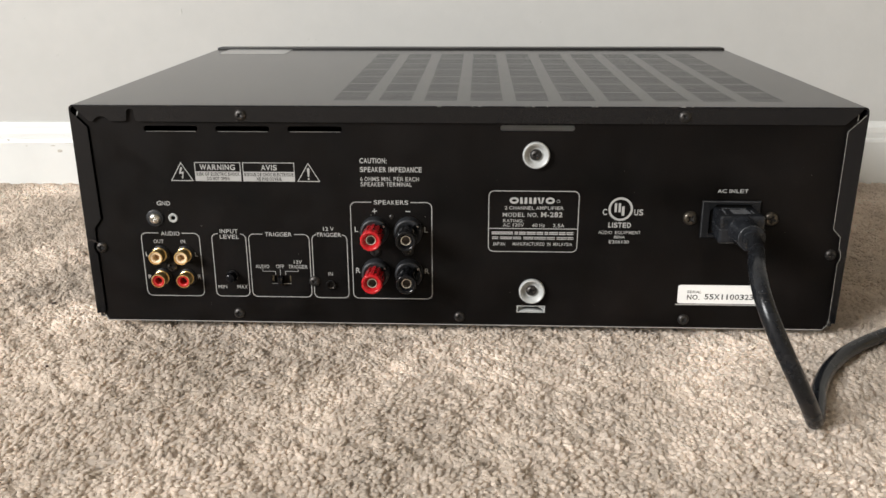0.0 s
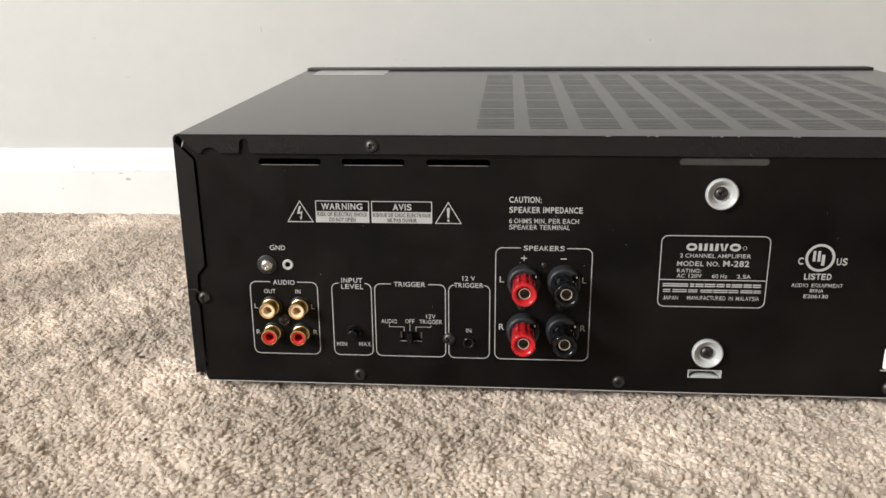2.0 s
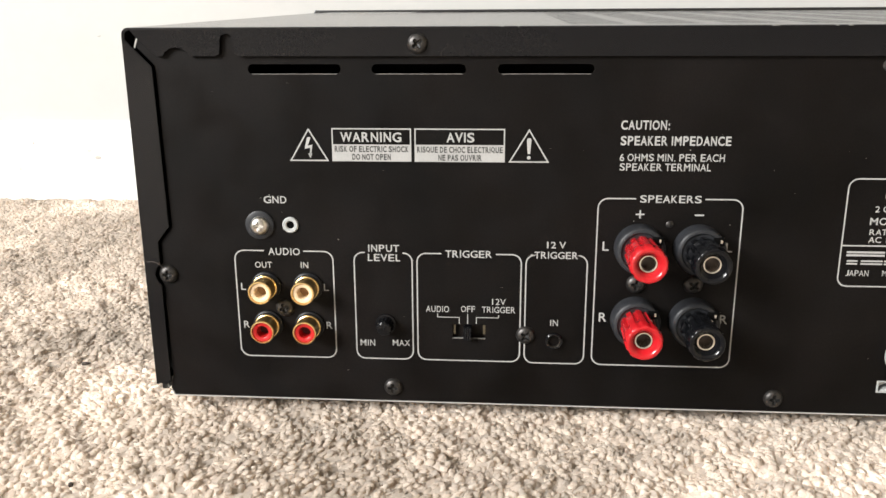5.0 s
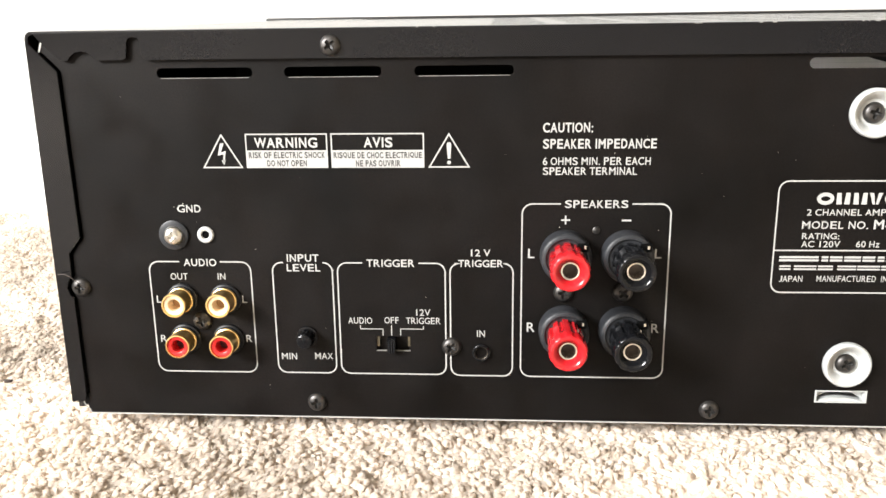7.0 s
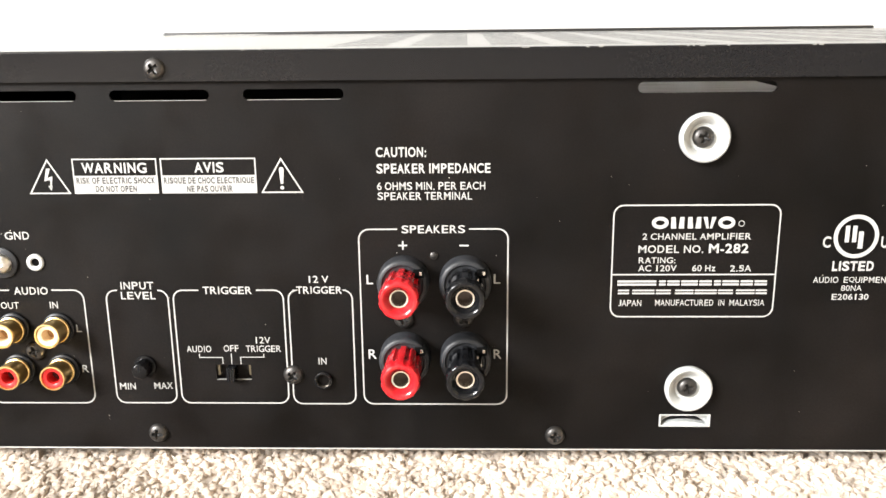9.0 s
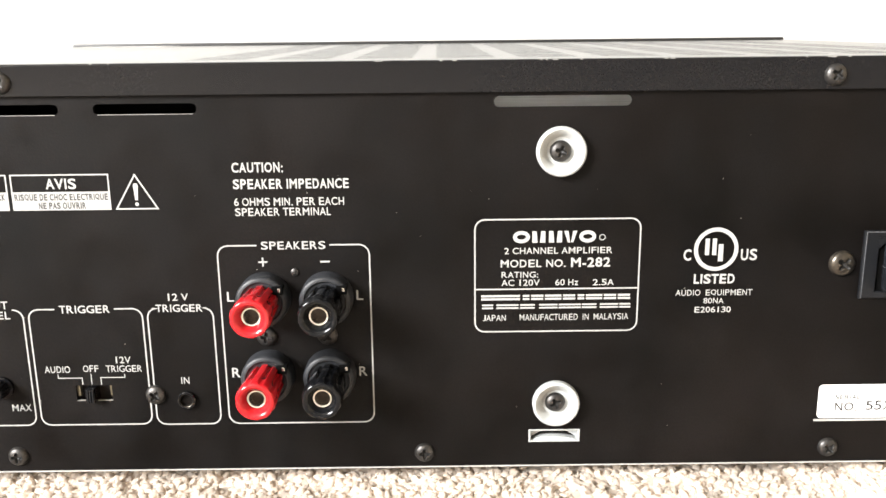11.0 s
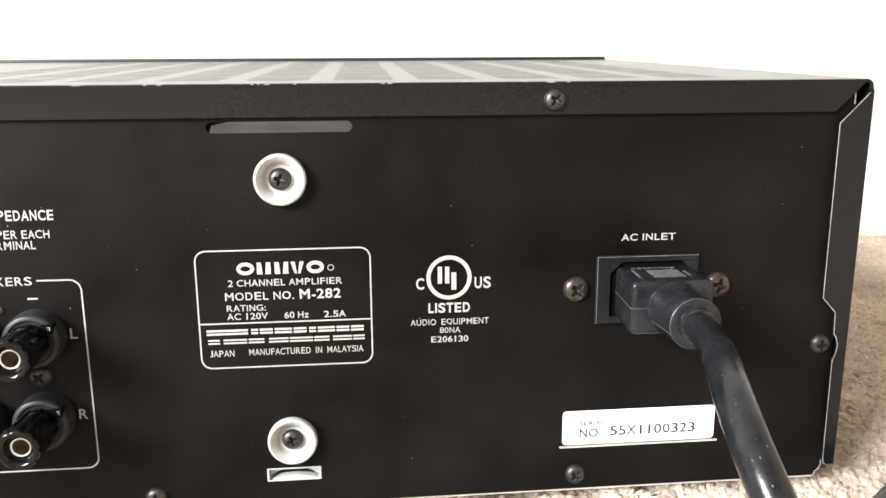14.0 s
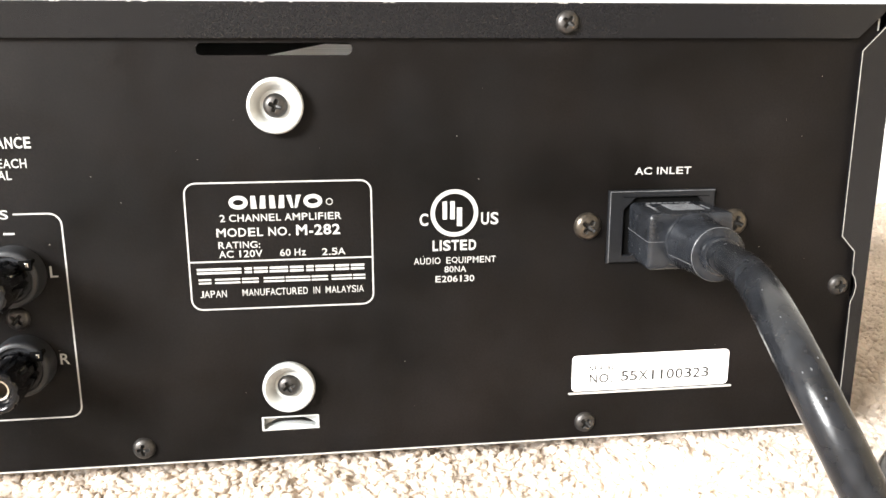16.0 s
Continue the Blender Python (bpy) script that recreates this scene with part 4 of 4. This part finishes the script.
for x0, x1, z0, z1 in ((86.9, 88.2, 75.2, 80.4), (89.1, 90.4, 75.2, 80.4), (91.0, 92.5, 73.2, 78.6)):
    bars(x0, x1, z0, z1, [1], INKY, rear_panel, INK)


# ---- the power cord ----
def bezier(a, b, c, d, n):
    a, b, c, d = (Vector(v) for v in (a, b, c, d))
    return [(1 - s) ** 3 * a + 3 * s * (1 - s) ** 2 * b + 3 * s * s * (1 - s) * c + s**3 * d for s in (i / n for i in range(n))]


def tube(bm, pts, radius, n=18):
    rings, up = [], Vector((1, 0, 0))
    for i, p in enumerate(pts):
        t = (pts[min(i + 1, len(pts) - 1)] - pts[max(i - 1, 0)]).normalized()
        side = (up - t * up.dot(t)).normalized()
        up = side
        other = t.cross(side)
        r = radius(i / (len(pts) - 1)) if callable(radius) else radius
        rings.append([bm.verts.new(p + side * r * math.cos(2 * math.pi * k / n) + other * r * math.sin(2 * math.pi * k / n)) for k in range(n)])
    for a, b in zip(rings, rings[1:]):
        for k in range(n):
            bm.faces.new((a[k], a[(k + 1) % n], b[(k + 1) % n], b[k]))
    bm.faces.new(rings[0]), bm.faces.new(rings[-1])
    return bm


power_cord = empty_thing("power_cord", "thick black mains cord plugged in and looped over carpet", "power cord")
PX, PZ = 152.4, 71.3
bm = bmesh.new()
box(bm, 139.9, 164.2, -20.6, -0.6, 63.4, 79.1)
for v in bm.verts:
    if v.co.y > -5:
        v.co.x += 1.3 if v.co.x < PX else -0.6
bmesh.ops.bevel(bm, geom=list(bm.edges), offset=2.0, segments=5, profile=0.6, affect="EDGES")
connector = part("connector", bm, PLUG, power_cord, "moulded black plug", smooth=60)
bm = bmesh.new()
box(bm, 139.83, 164.27, -20.68, -1.4, 71.4, 71.52)
for v in bm.verts:
    if v.co.y > -5:
        v.co.x += 1.3 if v.co.x < PX else -0.6
part("mould_seam", bm, WEAR_GLINT, connector)
for x0, x1, y0, y1 in [(145.0 + i * 1.7, 146.2 + i * 1.7, -4.6, -4.0) for i in range(8)] + [(143.6 + 0.1 * i, 144.3 + 0.1 * i, -15.6 + i * 1.6, -14.5 + i * 1.6) for i in range(6)] + [(159.0, 159.5, -14.5, -9.0)]:
    bm = bmesh.new()
    box(bm, x0, x1, y0, y1, 79.05, 79.22)
    part("moulded_mark", bm, WEAR_GLINT, connector)
for i in range(7):
    bm = bmesh.new()
    box(bm, 149.0, 157.0, -14.6 + i * 1.0, -14.1 + i * 1.0, 79.05, 79.2)
    part("moulded_mark", bm, WEAR_GLINT, connector)
for x0, x1, y0, y1 in ((148.4, 157.6, -15.4, -15.1), (148.4, 157.6, -7.6, -7.3), (148.4, 148.7, -15.1, -7.6), (157.3, 157.6, -15.1, -7.6)):
    bm = bmesh.new()
    box(bm, x0, x1, y0, y1, 79.05, 79.26)
    part("moulded_mark", bm, WEAR_GLINT, connector)
bm = bmesh.new()
turned(bm, [(8.0, -19.5), (8.0, -21.5), (7.9, -21.8), (7.55, -21.9), (7.55, -22.5), (7.85, -22.6), (7.75, -23.6), (7.15, -32.0), (7.1, -35.5), (7.0, -35.85), (6.8, -36.0), (4.8, -36.0), (0, -36.0)], PX, PZ, 40)
boot = part("strain_relief", bm, PLUG, power_cord, smooth=40)
bm = bmesh.new()
turned(bm, [(7.1, -35.8), (7.06, -35.87), (7.02, -35.93)], PX, PZ, 40)
part("worn_rim", bm, WEAR_GLINT, boot, smooth=40)
bm = bmesh.new()
for i, (r, y) in enumerate(((7.85, -22.8), (7.12, -35.6))):
    for a in (200, 202):
        bm.verts.new((PX + (r + 0.04) * math.cos(radians(a)), y, PZ + (r + 0.04) * math.sin(radians(a))))
bm.verts.ensure_lookup_table()
bm.faces.new([bm.verts[k] for k in (0, 1, 3, 2)])
part("mould_seam", bm, WEAR_GLINT, boot)
bm = bmesh.new()
turned(bm, [(4.9, -35.8), (4.9, -38.6), (4.6, -39.0), (3.95, -39.2)], PX, PZ, 28)
part("cord_sleeve", bm, PLUG, boot, smooth=40)
CORD_R = 3.95
def swept(points, n):
    """A Bezier curve of any degree."""
    out = []
    for i in range(n):
        level, t = [Vector(p) for p in points], i / n
        while len(level) > 1:
            level = [a.lerp(b, t) for a, b in zip(level, level[1:])]
        out.append(level[0])
    return out


route = swept([(PX, -34.0, PZ), (147.0, -81.0, 75.5), (112.9, -117.6, 87.8), (147.5, -131.0, 40.0), (167.0, -105.0, 4.6)], 48)
route += bezier((167.0, -105.0, 4.6), (170.5, -100.0, 3.0), (174.5, -89.0, 4.0), (179.5, -77.0, 4.2), 12)
route += bezier((179.5, -77.0, 4.2), (194.0, -46.0, 4.4), (214.0, -23.0, 4.4), (253.0, 1.0, 4.4), 18)
route += bezier((253.0, 1.0, 4.4), (293.0, 25.0, 4.4), (420.0, 20.0, 4.4), (520.0, 110.0, 4.4), 24)
route += bezier((520.0, 110.0, 4.4), (650.0, 230.0, 4.4), (560.0, 259.0, 4.2), (490.0, 272.0, 4.2), 24)
route += bezier((490.0, 272.0, 4.2), (440.0, 282.0, 4.5), (430.0, 302.0, 7.0), (480.0, 304.0, 10.0), 16)
route += bezier((480.0, 304.0, 10.0), (530.0, 306.0, 12.0), (640.0, 330.0, 8.0), (760.0, 332.0, 4.4), 20) + [Vector((760.0, 332.0, 4.4))]
bm = bmesh.new()
tube(bm, route, CORD_R, 20)
part("cord", bm, RUBBER, power_cord, smooth=60)

# worn specks on the cord below the plug
wear = random.Random(21)
for i in range(20):
    p = 6 + int(26 * wear.random() ** 1.6)
    q = (route[p + 1] - route[p]).normalized()
    a = wear.uniform(-2.4, -0.2)
    out = Vector((math.cos(a) * 0.9, -0.4, -math.sin(a)))
    out = (out - q * out.dot(q)).normalized()
    side, w = q.cross(out), wear.uniform(0.08, 0.24)
    centre = route[p].lerp(route[p + 1], wear.random()) + out * (CORD_R + 0.05)
    bm = bmesh.new()
    bm.faces.new([bm.verts.new(centre + q * w * wear.uniform(0.7, 1.8) * math.cos(k) + side * w * 0.7 * math.sin(k)) for k in (0, 1.1, 2.2, 3.3, 4.3, 5.3)])
    part("worn_speck", bm, WEAR_GLINT, power_cord)

# faint print along the cord
printed = random.Random(8)
for i in (71, 72, 73, 75, 76, 77):
    q = (route[i + 1] - route[i]).normalized()
    out = Vector((-0.25, -0.5, 0.83))
    out = (out - q * out.dot(q)).normalized()
    side = q.cross(out)
    for k in range(2):
        p = route[i].lerp(route[i + 1], printed.uniform(0.0, 0.3) + 0.5 * k)
        w, h = printed.uniform(0.5, 1.5), printed.uniform(0.15, 0.6)
        bm = bmesh.new()
        bm.faces.new([bm.verts.new(p + out * (CORD_R + 0.06) + q * a * w * 0.5 + side * b * h) for a, b in ((-1, -1), (1, -1), (1, 1), (-1, 1))])
        part("printed_bar", bm, WEAR_GLINT, power_cord)

# lint on the carpet
for x, y, a, w in ((-265.0, 34.2, -72, 3.6), (-221.6, -56.0, 40, 1.8)):
    bm = bmesh.new()
    turned(bm, [(0, 0), (0.7, 0.2), (0.8, w * 0.4), (0.5, w * 0.8), (0, w)], 0, 0, 8)
    fleck = part("lint_fleck", bm, LINT, smooth=60)
    fleck.matrix_world = Matrix.Translation((x * MM, y * MM, 1.4 * MM)) @ Matrix.Rotation(radians(a), 4, "Z")
    tagged(fleck, "dark fleck of lint lying on the carpet", "lint", "lint on the carpet")

# a hair caught beside the side screw
bm = bmesh.new()
tube(bm, [Vector((-216.0 + 9.0 * q, -2.0 - 1.2 * math.sin(3.1 * q), 56.0 - 3.5 * q + 1.6 * math.sin(4.0 * q))) for q in (i / 12 for i in range(13))], 0.14, 6)
part("hair", bm, LINT, amplifier, "thin dark hair", smooth=60)

# specks of dust on the rear panel
bm = bmesh.new()
dust = random.Random(11)
for _ in range(46):
    x, z, r = dust.uniform(-205, 205), dust.uniform(12, 118), dust.uniform(0.06, 0.17)
    bm.faces.new([bm.verts.new((x + r * math.cos(a) * dust.uniform(0.6, 1.4), -0.06, z + r * math.sin(a))) for a in (0, 1.2, 2.4, 3.6, 4.9)])
tagged(part("dust_specks", bm, SCUFF, rear_panel), kind="stuff")
